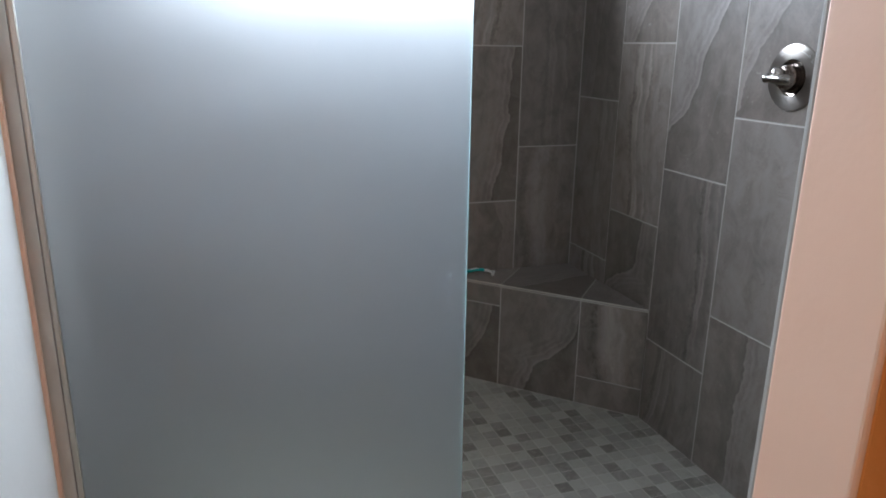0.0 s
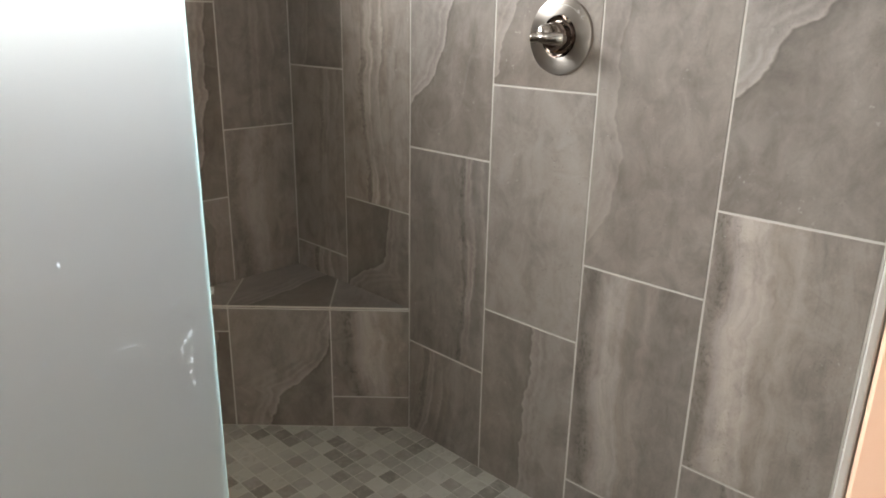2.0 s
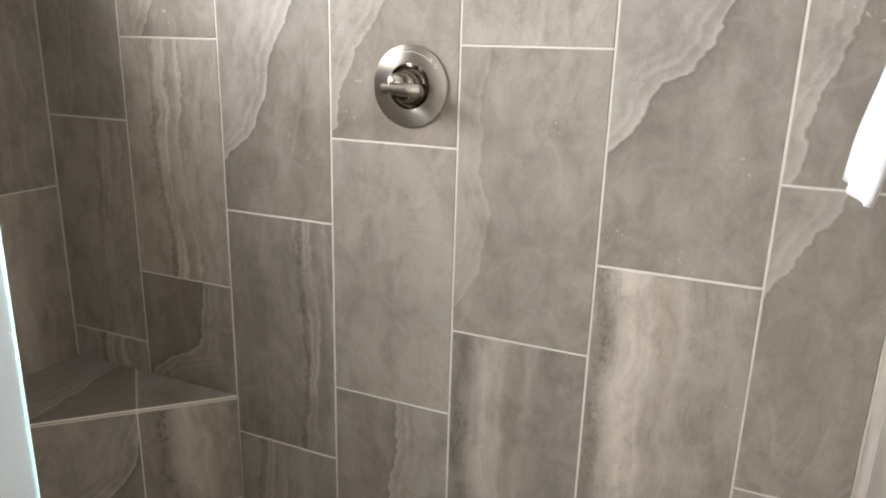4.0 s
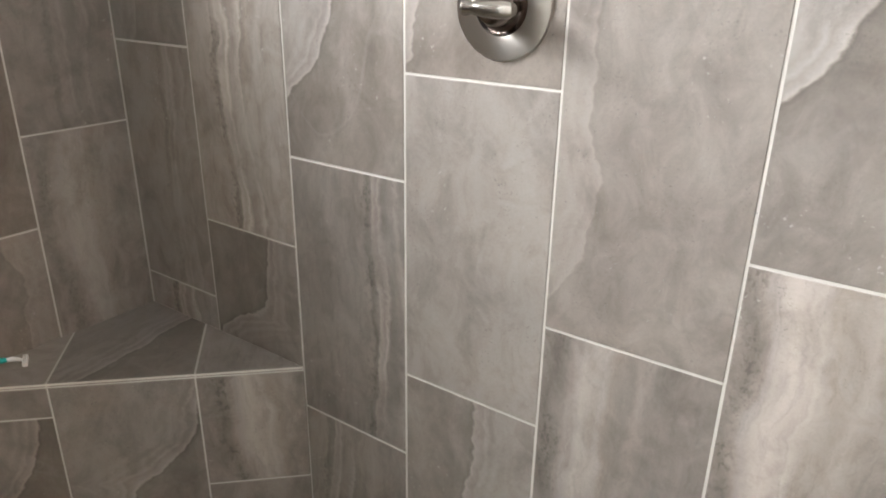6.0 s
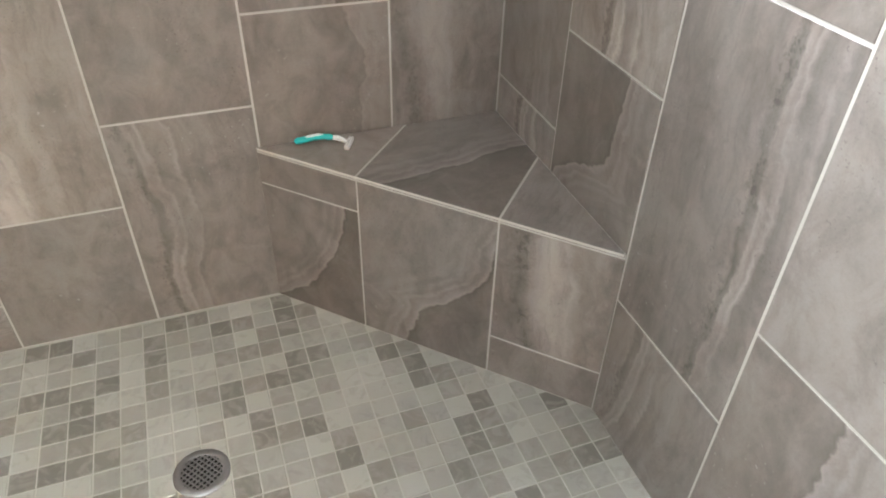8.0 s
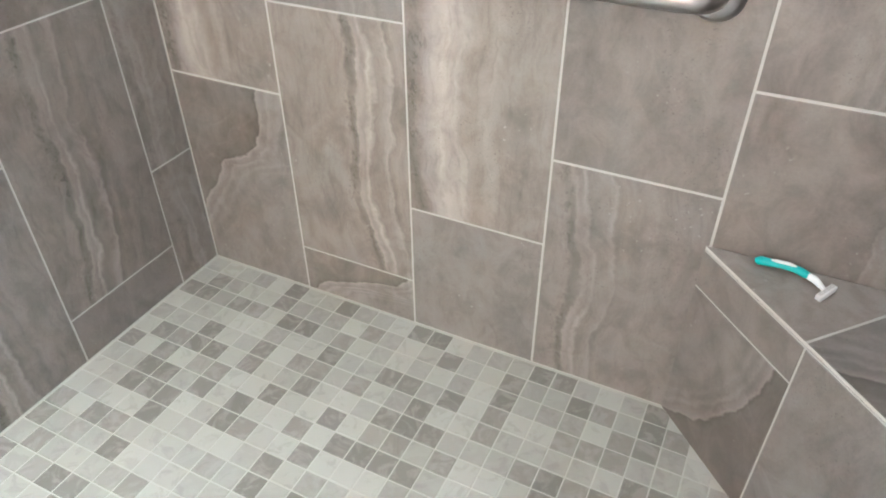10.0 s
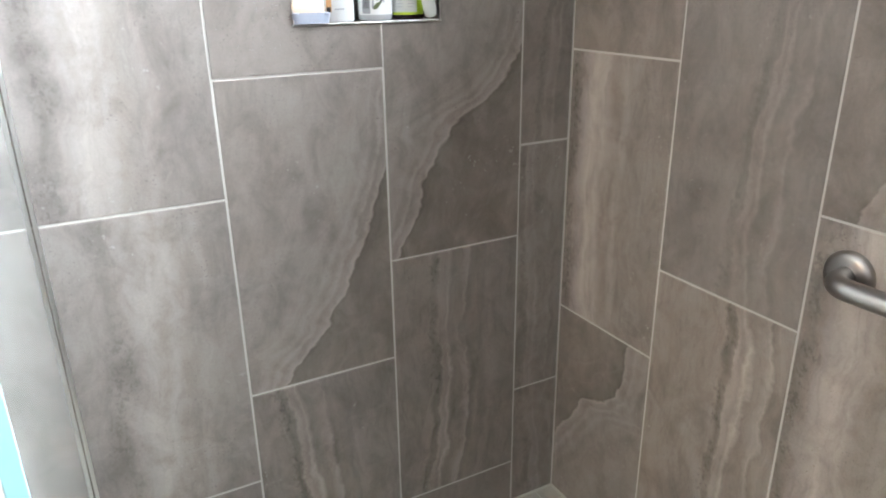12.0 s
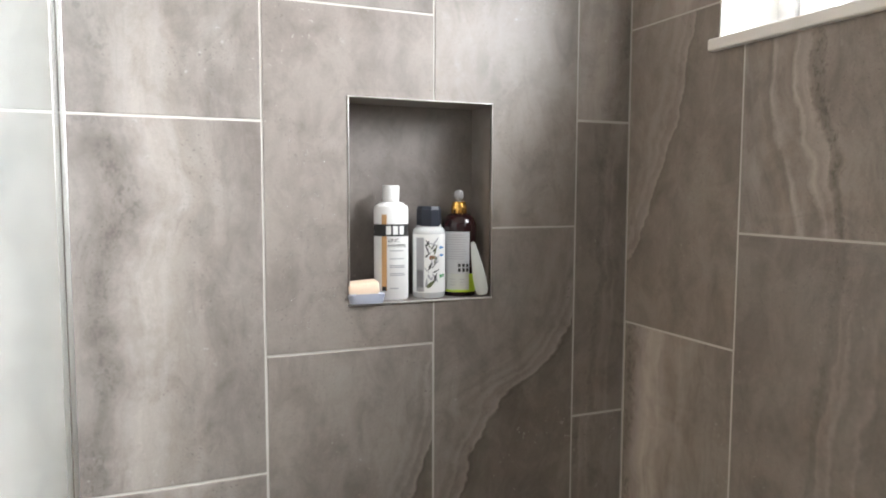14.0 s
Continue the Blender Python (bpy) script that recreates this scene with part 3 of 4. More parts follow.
def prism(name, corners, z0, z1, parent, kind, across, slope, flip, seed, lean=(1, 0)):
    """A flat piece with upright sides, for cut tiles."""
    bm = bmesh.new()
    base = bm.faces.new([bm.verts.new((x, y, z0)) for x, y in corners])
    up = bmesh.ops.extrude_face_region(bm, geom=[base])["geom"]
    for v in up:
        if isinstance(v, bmesh.types.BMVert):
            v.co.z = z1
    bmesh.ops.recalc_face_normals(bm, faces=bm.faces)
    ob = part(name, bm, TILE, parent)
    lx, ly = lean
    vein_attributes(ob.data, lambda co: (co.x * lx + co.y * ly, -co.x * ly + co.y * lx), kind, across, slope, flip, seed, 0.0)
    return ob


def on_front(f):
    """A point of the bench's front line, f from the east tip to the north tip."""
    return (-BN * f, -BE * (1 - f))


def inset(poly, by):
    cx, cy = sum(p[0] for p in poly) / len(poly), sum(p[1] for p in poly) / len(poly)
    out = []
    for k, p in enumerate(poly):
        a, b = Vector(poly[k - 1]), Vector(poly[(k + 1) % len(poly)])
        v = Vector(p)
        e0, e1 = (v - a).normalized(), (b - v).normalized()
        n0, n1 = Vector((-e0.y, e0.x)), Vector((-e1.y, e1.x))
        if n0.dot(Vector((cx, cy)) - v) < 0:
            n0 = -n0
        if n1.dot(Vector((cx, cy)) - v) < 0:
            n1 = -n1
        bis = (n0 + n1).normalized()
        q = v + bis * by / max(0.25, bis.dot(n0))
        out.append((q.x, q.y))
    return out


F1, F2 = 0.302, 0.690


def on_top(f):
    """The same line, at the front edge of the bench's top."""
    return (-(BN + 0.0026) * f, -(BE + 0.0026) * (1 - f))


tops = (
    ([on_top(0), on_top(F1), (0, -0.228)], "s", 0.0, 0.0, 1, 1.2, (0.72, -0.69)),
    ([on_top(F1), on_top(F2), (-0.229, 0), (0, 0), (0, -0.228)], "c", 0.167, 0.0, -1, 2.8, (0.188, -0.982)),
    ([on_top(F2), on_top(1), (-0.229, 0)], "p", 0.0, 0.0, 1, 3.9, (0.69, 0.72)))
for corners, kind, across, slope, flip, seed, lean in tops:
    prism("bench_top_tile", inset(corners, 0.0027), BH - 0.008, BH, bench, kind, across, slope, flip, seed, lean)
# front tiles in the plane of the bench's face, local x from the north tip to the east tip
span = math.hypot(BN, BE)
face = pose(-BN, 0, 0, 0, 0, -math.degrees(math.atan2(BE, BN)))
for a, b, lo, hi, spec in (
        (1 - 1.0, 1 - F2, 0.0, 0.337, ("c", ((0, 0), (.06, .06), (.3, .50), (.45, .60), (.8, .83), (1, .9)), -1)),
        (1 - 1.0, 1 - F2, 0.337, 0.4165, ("p", ((0, .5), (1, .5)), 1)),
        (1 - F2, 1 - F1, 0.0, 0.4165, ("c", ((0, .37), (.12, .39), (.3, .48), (.4, .70), (.52, .89), (.72, .98), (1, 1.1)), -1)),
        (1 - F1, 1.0, 0.0, 0.112, ("p", ((0, .5), (1, .5)), 1)),
        (1 - F1, 1.0, 0.112, 0.4165, ("k", ((0, .62), (.5, .54), (1, .47)), 1))):
    bm = bmesh.new()
    slab(bm, a * span + GAP / 2, b * span - GAP / 2, lo + GAP / 2, hi - GAP / 2)
    ob = part("bench_front_tile", bm, TILE, bench)
    ob.matrix_basis = face
    vein_along(ob.data, a * span, (b - a) * span, lo, hi - lo, *spec, 4.0 + a * 3)
ob = part("edge_trim", box(0.006, span - 0.006, -0.0022, -0.0004, BH - 0.0046, BH + 0.0004, 0.0006), paint("pale_edge_trim", (.58, .55, .50), 0.4, 0.08, 0.1), bench, "pale bullnose edge trim")
ob.matrix_basis = face

# ---- valve ----
valve = empty("shower_valve", pose(0, -1.090, 1.252, 0, -90, 0), "brushed nickel single lever shower valve on tile", "shower valve")
part("escutcheon", lathe([(0.046, 0.0060), (0.0485, 0.0118), (0.0505, 0.0124), (0.083, 0.0072), (0.0865, 0.0058), (0.088, 0.0030), (0.088, 0.0), (0, 0)], 72), SPUN_NICKEL, valve, "spun nickel round plate", True)
part("recess", lathe([(0.0485, 0.0116), (0.043, 0.0070), (0.036, 0.0064), (0.030, 0.0100), (0, 0.0110)], 48), POLISHED, valve, "polished inner dish", True)
part("hub", lathe([(0.033, 0.010), (0.033, 0.034), (0.030, 0.037), (0.028, 0.050), (0.024, 0.053), (0.0, 0.053)], 40), POLISHED, valve, smooth=True)
part("handle_dome", lathe([(0.0, 0.044), (0.020, 0.046), (0.0225, 0.056), (0.0215, 0.066), (0.016, 0.074), (0.008, 0.0785), (0, 0.079)], 40), NICKEL, valve, smooth=True).matrix_basis = pose(0.006, 0.012, 0)
part("lever", tube([(-0.004, -0.046, 0.062), (-0.004, -0.042, 0.070), (-0.004, -0.030, 0.075), (-0.004, -0.008, 0.078), (-0.003, 0.012, 0.081), (-0.003, 0.020, 0.082), (-0.003, 0.027, 0.082), (-0.003, 0.034, 0.082), (-0.003, 0.039, 0.082)],
    [0.009, 0.0140, 0.0148, 0.0136, 0.0112, 0.0094, 0.0122, 0.0122, 0.005], 24), NICKEL, valve, smooth=True)
part("set_screw", lathe([(0.0055, 0.010), (0.0055, 0.014), (0.004, 0.0155), (0, 0.0155)], 16), NICKEL, valve, smooth=True).matrix_basis = pose(0.035, -0.027, 0)
MARK = paint("engraved_mark", (.62, .60, .57), 0.5, 0.02, 0)
arc = [(0.072 * math.cos(a), -0.072 * math.sin(a), 0.0112) for a in np.linspace(-0.25, 0.75, 14)]
part("arc_mark", tube(arc, 0.0006, 6), MARK, valve)
tip = Vector(arc[-1])
part("arrow_mark", tube([tip + Vector((0.006, -0.001, 0)), tip + Vector((-0.004, -0.004, 0))], [0.0020, 0.0003], 6), MARK, valve)
lettering("letter", "C", 0.011, MARK, valve, Matrix.Translation((0.043, -0.062, 0.0112)) @ pose(0, 0, 0, 0, 0, -90))
lettering("letter", "H", 0.011, MARK, valve, Matrix.Translation((0.056, 0.044, 0.0112)) @ pose(0, 0, 0, 0, 0, -90))
valve.scale = (0.97, 0.97, 0.76)

# ---- grab bar on the north wall ----
bar = empty("grab_bar", pose(-0.873, 0, 0.851), "brushed stainless steel grab bar on the tiled wall", "grab bar")
half, out = 0.228, 0.052
pts = [(-half, -0.004, 0), (-half, -out + 0.030, 0)]
pts += [(-half + 0.030 * (1 - math.cos(a)), -out + 0.030 - 0.030 * math.sin(a), 0) for a in np.linspace(0.15, math.pi / 2, 9)]
pts += [(x, -out, 0) for x in np.linspace(-half + 0.06, half - 0.06, 8)]
pts += [(half - 0.030 * (1 - math.cos(a)), -out + 0.030 - 0.030 * math.sin(a), 0) for a in np.linspace(math.pi / 2, 0.15, 9)]
pts += [(half, -out + 0.030, 0), (half, -0.004, 0)]
part("rail", tube(pts, 0.0160, 28), STEEL, bar, smooth=True)
for sx in (-half, half):
    part("flange", lathe([(0.017, 0.013), (0.030, 0.0125), (0.036, 0.009), (0.0395, 0.003), (0.0395, 0), (0, 0)], 44), STEEL, bar, smooth=True).matrix_basis = pose(sx, 0, 0, 90, 0, 0)

# ---- towel rail with a hand towel ----
tb = empty("towel_bar", pose(-0.10, SY + 0.002, 1.327), "short nickel towel bar on the return wall", "towel bar")
part("rail", tube([(-0.60, 0.07, 0), (0.06, 0.07, 0)], 0.008, 16), NICKEL, tb, smooth=True)
for x in (-0.58, 0.04):
    part("post", tube([(x, 0.0, 0), (x, 0.078, 0)], [0.012, 0.010], 16), NICKEL, tb, smooth=True)
TERRY = Nodes("white_terry_cloth")
tc = TERRY.coords()
TERRY.set(Base_Color=TERRY.mix(TERRY.noise(tc, 60.0, 5.0), (.46, .45, .48, 1), (.62, .61, .65, 1)), Roughness=0.95, Sheen_Weight=0.3)
TERRY.bump(TERRY.noise(tc, 700.0, 3.0), 0.9, 0.003)
bm = bmesh.new()
rows, cols = 34, 14
grid = []
for i in range(rows):
    s = (i / (rows - 1)) * 0.40
    line = []
    for j in range(cols):
        w = j / (cols - 1)
        x = -0.22 + 0.22 * w
        if s < 0.180:
            y, z = 0.083 + (0.180 - s) * 0.17, -(0.180 - s)
        elif s < 0.220:
            a = (s - 0.180) / 0.04 * math.pi
            y, z = 0.07 + 0.013 * math.cos(a), 0.013 * math.sin(a)
        else:
            y, z = 0.057 - (s - 0.220) * 0.02, -(s - 0.220)
        y += 0.006 * math.sin(x * 40 + i * 0.15) * min(1, abs(z) * 9)
        line.append(bm.verts.new((x + 0.01 * math.sin(i * 0.4) * 0.3, y, z)))
    grid.append(line)
for i in range(rows - 1):
    for j in range(cols - 1):
        bm.faces.new((grid[i][j], grid[i][j + 1], grid[i + 1][j + 1], grid[i + 1][j]))
towel = part("hand_towel", bm, TERRY.mat, None, smooth=True)
towel.matrix_world = pose(-0.10, SY + 0.002, 1.327)
mod = towel.modifiers.new("thick", "SOLIDIFY")
mod.thickness, mod.offset = 0.012, 0
tagged(towel, "white terry hand towel folded over the bar", "towel")

# ---- drain ----
drain = empty("floor_drain", pose(-0.806, -0.477, 0, 0, 0, 38), "round steel shower drain grate in mosaic floor", "drain")
# flat disc whose black colour paints the shade of the hole under the grate
part("shade_disc", lathe([(0.044, 0.0009), (0, 0.0009)], 40), BLACK, drain)
part("rim", lathe([(0.040, 0.0012), (0.040, 0.0036), (0.042, 0.0042), (0.052, 0.0038), (0.0545, 0.0020), (0.0545, 0.0005)], 56), DRAIN_METAL, drain, smooth=True)
for k in range(-4, 5):
    o = k * 0.0092
    h = math.sqrt(max(0, 0.041 ** 2 - o ** 2))
    part("grate_bar", box(o - 0.0014, o + 0.0014, -h, h, 0.0010, 0.0033), DRAIN_METAL, drain)
    part("grate_bar", box(-h, h, o - 0.0014, o + 0.0014, 0.0010, 0.0031), DRAIN_METAL, drain)

# ---- razor on the bench ----
razor = empty("razor", pose(-0.490, -0.020, BH + 0.001, 0, 0, -10), "disposable razor with teal handle lying on the bench", "razor")
TEAL, SOFT = plastic("teal_plastic", (.01, .42, .40), 0.3), plastic("white_plastic", (.80, .80, .78), 0.35)
razor.scale = (1.03, 1.25, 1.15)
path = [(0, 0, 0.008), (0.006, 0, 0.009), (0.02, 0.002, 0.0095), (0.04, 0.003, 0.012), (0.06, 0.002, 0.014), (0.075, 0, 0.013), (0.082, -0.001, 0.012)]
part("handle", tube(path, [0.004, 0.0072, 0.0068, 0.0058, 0.0062, 0.0066, 0.0050], 16, flat=0.85), TEAL, razor, "teal plastic handle", True)
part("grip", tube([(0.018, 0.002, 0.0135), (0.03, 0.0028, 0.0155), (0.05, 0.0026, 0.0185), (0.066, 0.001, 0.0178)], [0.0018, 0.0036, 0.0036, 0.0018], 12, flat=0.5), SOFT, razor, "white rubber grip", True)
part("neck", tube([(0.080, -0.001, 0.012), (0.092, -0.004, 0.012), (0.102, -0.009, 0.010), (0.109, -0.013, 0.008)], [0.0045, 0.0052, 0.0042, 0.0030], 14), SOFT, razor, "white plastic neck", True)
head = part("razor_head", box(-0.005, 0.006, -0.019, 0.019, 0.001, 0.010, 0.002), SOFT, razor, "white plastic head")
head.matrix_basis = pose(0.113, -0.014, 0, 0, 0, -22)
for k in range(2):
    part("blade", box(-0.002 + k * 0.003, -0.0012 + k * 0.003, -0.017, 0.017, 0.0098, 0.0108), STEEL, head)

# ---- bottles, soap and tube in the niche ----
NX, NZ = WX - 0.045, 1.1992
WHITEP = plastic("white_bottle_plastic", (.82, .82, .80), 0.32)
LABELW = paint("white_label", (.80, .80, .78), 0.5, 0.02, 0)
INK, GREYINK, TAN, NAVY = (paint(a, b, 0.5, 0.05, 0) for a, b in (("black_ink", (.02, .02, .02)), ("grey_ink", (.38, .38, .40)), ("tan_ink", (.58, .33, .14)), ("navy_cap_plastic", (.012, .016, .028))))


def curved_patch(name, radius, ex, ey, a0, a1, z0, z1, material, parent, label="", lift=0.0004, steps=14):
    """A printed patch that follows an upright round bottle; angles in degrees, 0 facing the room."""
    bm = bmesh.new()
    cols = []
    for k in range(steps + 1):
        a = radians(a0 + (a1 - a0) * k / steps)
        x, y = (radius * ex + lift) * math.cos(a), (radius * ey + lift) * math.sin(a)
        cols.append((bm.verts.new((x, y, z0)), bm.verts.new((x, y, z1))))
    for p, q in zip(cols, cols[1:]):
        bm.faces.new((p[0], q[0], q[1], p[1]))
    return part(name, bm, material, parent, label, True)


def bars(parent, radius, ex, ey, a0, a1, zs, high, material, rng, short=0.5):
    for z in zs:
        end = a0 + (a1 - a0) * rng.uniform(short, 1.0)
        curved_patch("print_line", radius, ex, ey, a0, end, z, z + high, material, parent, lift=0.0009, steps=6)


def curved_word(name, text, size, material, parent, radius, ex, mid, z):
    """A word that follows the bottle, its middle at mid metres along the round."""
    ob = lettering(name, text, size, material, parent, Matrix())
    for v in ob.data.vertices:
        a = (v.co.x + mid) / radius
        v.co = ((radius * ex + 0.0007 + v.co.z) * math.cos(a), (radius + 0.0007) * math.sin(a), z + v.co.y)
    return ob


rng = random.Random(5)
# tall white shampoo bottle
b1 = empty("shampoo_bottle", pose(NX, -0.508, NZ, 0, 0, -16), "white shampoo bottle with black band and tan stripe", "bottle")
R1, EX1 = 0.0325, 0.80
part("body", lathe([(0, 0), (0.030, 0), (0.0325, 0.003), (0.0325, 0.158), (0.031, 0.164), (0.022, 0.170), (0.0145, 0.172), (0.0145, 0.176), (0, 0.176)], 44, ex=EX1), WHITEP, b1, smooth=True)
part("cap", lathe([(0, 0.174), (0.0158, 0.174), (0.0158, 0.199), (0.0145, 0.2005), (0, 0.2005)], 32), WHITEP, b1, "white flip cap", True)
curved_patch("black_band", R1, EX1, 1, -78, 78, 0.112, 0.133, INK, b1, "black label band", 0.0006)
curved_patch("tan_stripe", R1, EX1, 1, -34, -16, 0.016, 0.150, TAN, b1, "tan vertical stripe", 0.0004, 6)
for a in (-10, 12, 34):   # plain marks where a name stands
    curved_patch("white_mark", R1, EX1, 1, a - 8, a + 8, 0.1150, 0.1300, LABELW, b1, "white mark on the band", 0.0012, 5)
bars(b1, R1, EX1, 1, -6, 50, (0.086, 0.072, 0.060, 0.057, 0.046, 0.043, 0.020), 0.0016, GREYINK, rng)
curved_word("word", "ZINC", 0.0088, INK, b1, R1, EX1, 0.003, 0.1045)
curved_word("word", "SHAMPOO", 0.0078, INK, b1, R1, EX1, 0.011, 0.0955)
curved_patch("lot_mark", R1, EX1, 1, -32, -18, 0.016, 0.024, INK, b1, "", 0.0008, 5)

b1.scale = (1.0, 1.0, 1.065)

# short clear bottle with a dark cap and a busy label
b2 = empty("body_wash_bottle", pose(NX + 0.004, -0.433, NZ, 0, 0, -10), "clear bottle with navy cap and floral label", "bottle")
R2, EX2 = 0.0315, 0.82
part("body", lathe([(0, 0), (0.029, 0), (0.0315, 0.004), (0.0318, 0.118), (0.0295, 0.125), (0.024, 0.129), (0.024, 0.132), (0, 0.132)], 44, ex=EX2), plastic("milky_bottle_plastic", (.74, .76, .76), 0.2, 0.25), b2, smooth=True)
part("cap", lathe([(0, 0.130), (0.0235, 0.130), (0.0240, 0.134), (0.0240, 0.160), (0.0215, 0.166), (0, 0.166)], 8, ex=0.95), NAVY, b2, "navy faceted cap", False)
curved_patch("wrap_label", R2, EX2, 1, -80, 80, 0.010, 0.116, LABELW, b2, "white wrap label", 0.0006, 20)
curved_patch("barcode_panel", R2, EX2, 1, -56, -26, 0.012, 0.110, GREYINK, b2, "grey barcode panel", 0.0009, 6)
for k in range(7):
    curved_patch("barcode_line", R2, EX2, 1, -52 + k * 3.4, -50.6 + k * 3.4, 0.020, 0.052, INK, b2, "", 0.0014, 2)
leaf_ink = [paint("brown_ink", (.30, .12, .05), 0.5, 0.05, 0), paint("green_ink", (.06, .30, .12), 0.5, 0.05, 0), paint("olive_ink", (.12, .14, .06), 0.5, 0.05, 0), paint("blue_ink", (.04, .22, .52), 0.5, 0.05, 0)]


def leaf_print(angle, z, long, wide, tilt, material, name="leaf_print"):
    bm = bmesh.new()
    ring = []
    for k in range(14):
        a = 2 * math.pi * k / 14
        p, q = long * math.cos(a), wide * math.sin(a) * (1 - 0.4 * math.cos(a))
        s, h = p * math.cos(tilt) - q * math.sin(tilt), p * math.sin(tilt) + q * math.cos(tilt)
        t = radians(angle) + s / R2
        ring.append(bm.verts.new(((R2 * EX2 + 0.0014) * math.cos(t), (R2 + 0.0014) * math.sin(t), z + h)))
    bm.faces.new(ring)
    part(name, bm, material, b2)


print_rng = random.Random(21)
for k in range(26):
    ink = (INK, INK, GREYINK, GREYINK, leaf_ink[2])[k % 5]
    leaf_print(print_rng.uniform(-18, 20), print_rng.uniform(0.020, 0.106), print_rng.uniform(0.004, 0.010), print_rng.uniform(0.0008, 0.0020), print_rng.uniform(0.2, 2.8), ink)
leaf_print(2, 0.074, 0.0055, 0.0040, 0.2, leaf_ink[0])
leaf_print(-2, 0.026, 0.010, 0.0035, 0.7, leaf_ink[2])
for angle, z, long, wide, ink in ((36, 0.040, 0.0036, 0.0034, leaf_ink[1]), (48, 0.041, 0.0030, 0.0030, leaf_ink[1]), (38, 0.092, 0.0060, 0.0022, leaf_ink[3]), (40, 0.078, 0.0060, 0.0020, leaf_ink[3])):
    leaf_print(angle, z, long, wide, 0.0, ink)
b2.scale = (1.0, 1.0, 1.05)

# dark round bottle with a gold collar
b3 = empty("dark_bottle", pose(NX - 0.002, -0.367, NZ, 0, 0, -24), "dark brown glossy bottle with gold collar and grey label", "bottle")
R3 = 0.0315
part("body", lathe([(0, 0), (0.029, 0), (0.0315, 0.003), (0.0315, 0.118), (0.0305, 0.128), (0.026, 0.138), (0.018, 0.144), (0.0135, 0.146), (0.0135, 0.150), (0, 0.150)], 48), plastic("dark_brown_bottle_plastic", (.018, .005, .006), 0.12), b3, smooth=True)
part("collar", lathe([(0, 0.146), (0.0140, 0.146), (0.0142, 0.150), (0.0140, 0.158), (0.0118, 0.163), (0.0118, 0.166), (0, 0.166)], 32), metal("gold_collar", (.80, .46, .12), 0.18), b3, "gold metal collar", True)
part("stopper", lathe([(0, 0.165), (0.004, 0.166), (0.0042, 0.169), (0.0078, 0.1715), (0.0098, 0.178), (0.0078, 0.1845), (0.003, 0.187), (0, 0.1872)], 20), plastic("clear_stopper_plastic", (.80, .80, .80), 0.1, 0.6), b3, "clear ball stopper", True)
curved_patch("grey_label", R3, 1, 1, -46, 36, 0.040, 0.114, paint("grey_label", (.50, .51, .52), 0.45, 0.03, 0), b3, "pale grey printed label", 0.0005, 18)
curved_patch("green_band", R3, 1, 1, -46, 66, 0.008, 0.040, paint("lime_band", (.40, .55, .03), 0.4, 0.03, 0), b3, "lime green band", 0.0005, 18)
curved_patch("low_label", R3, 1, 1, -46, 34, 0.012, 0.040, paint("pale_label", (.52, .54, .50), 0.45, 0.03, 0), b3, "", 0.0008, 18)
bars(b3, R3, 1, 1, -42, 30, [0.108 - 0.0042 * k for k in range(11)], 0.0012, GREYINK, rng, 0.8)
for k in range(3):
    curved_patch("symbol_print", R3, 1, 1, -2 + 13 * k, 6 + 13 * k, 0.052, 0.058, INK, b3, "", 0.0010, 3)
    curved_patch("symbol_print", R3, 1, 1, -2 + 13 * k, 6 + 13 * k, 0.044, 0.050, INK, b3, "", 0.0010, 3)
bars(b3, R3, 1, 1, -30, -8, (0.030, 0.025, 0.020), 0.0012, GREYINK, rng, 0.8)
bars(b3, R3, 1, 1, 4, 24, (0.030, 0.025, 0.020), 0.0012, GREYINK, rng, 0.8)

b3.scale = (1.06, 1.10, 1.10)

# soap bar on a clear dish
dish = empty("soap_dish", pose(WX - 0.012, -0.570, NZ, 0, 0, -4), "clear bluish plastic soap dish on the niche edge", "soap dish")
CLEAR = plastic("clear_blue_plastic", (.78, .84, .98), 0.08, 0.50)
bm = bmesh.new()
ring_lo, ring_hi, ring_in = [], [], []
for k in range(40):
    a = 2 * math.pi * k / 40
    c, s = math.cos(a), math.sin(a)
    x, y = 0.024 * abs(c) ** 0.5 * (1 if c > 0 else -1), 0.036 * abs(s) ** 0.55 * (1 if s > 0 else -1)
    ring_lo.append(bm.verts.new((x * 0.86, y * 0.9, 0.0005)))
    ring_hi.append(bm.verts.new((x, y, 0.0165 + 0.0025 * math.cos(2 * a))))
    ring_in.append(bm.verts.new((x * 0.86, y * 0.9, 0.012)))
for k in range(40):
    j = (k + 1) % 40
    bm.faces.new((ring_lo[k], ring_lo[j], ring_hi[j], ring_hi[k])), bm.faces.new((ring_hi[k], ring_hi[j], ring_in[j], ring_in[k]))
bm.faces.new(ring_lo[::-1]), bm.faces.new(ring_in)
part("tray", bm, CLEAR, dish, "", True)
for y in (-0.026, 0.026):
    part("dish_ring", lathe([(0.0035, 0.0155), (0.0075, 0.0155), (0.0080, 0.0175), (0.0055, 0.0190), (0.0035, 0.0175)], 20), CLEAR, dish, "", True).matrix_basis = pose(0.016, y, 0)
bm = box(-0.020, 0.020, -0.029, 0.029, 0.0, 0.026, 0.006)
soap = part("soap_bar", bm, plastic("cream_soap", (.84, .66, .50), 0.4), None, smooth=True)
soap.matrix_world = pose(WX - 0.014, -0.573, NZ + 0.0135, 4, 3, -6)
tagged(soap, "cream coloured bar of soap resting on the dish", "soap")

# flat white tube leaning against the niche side
bm = bmesh.new()
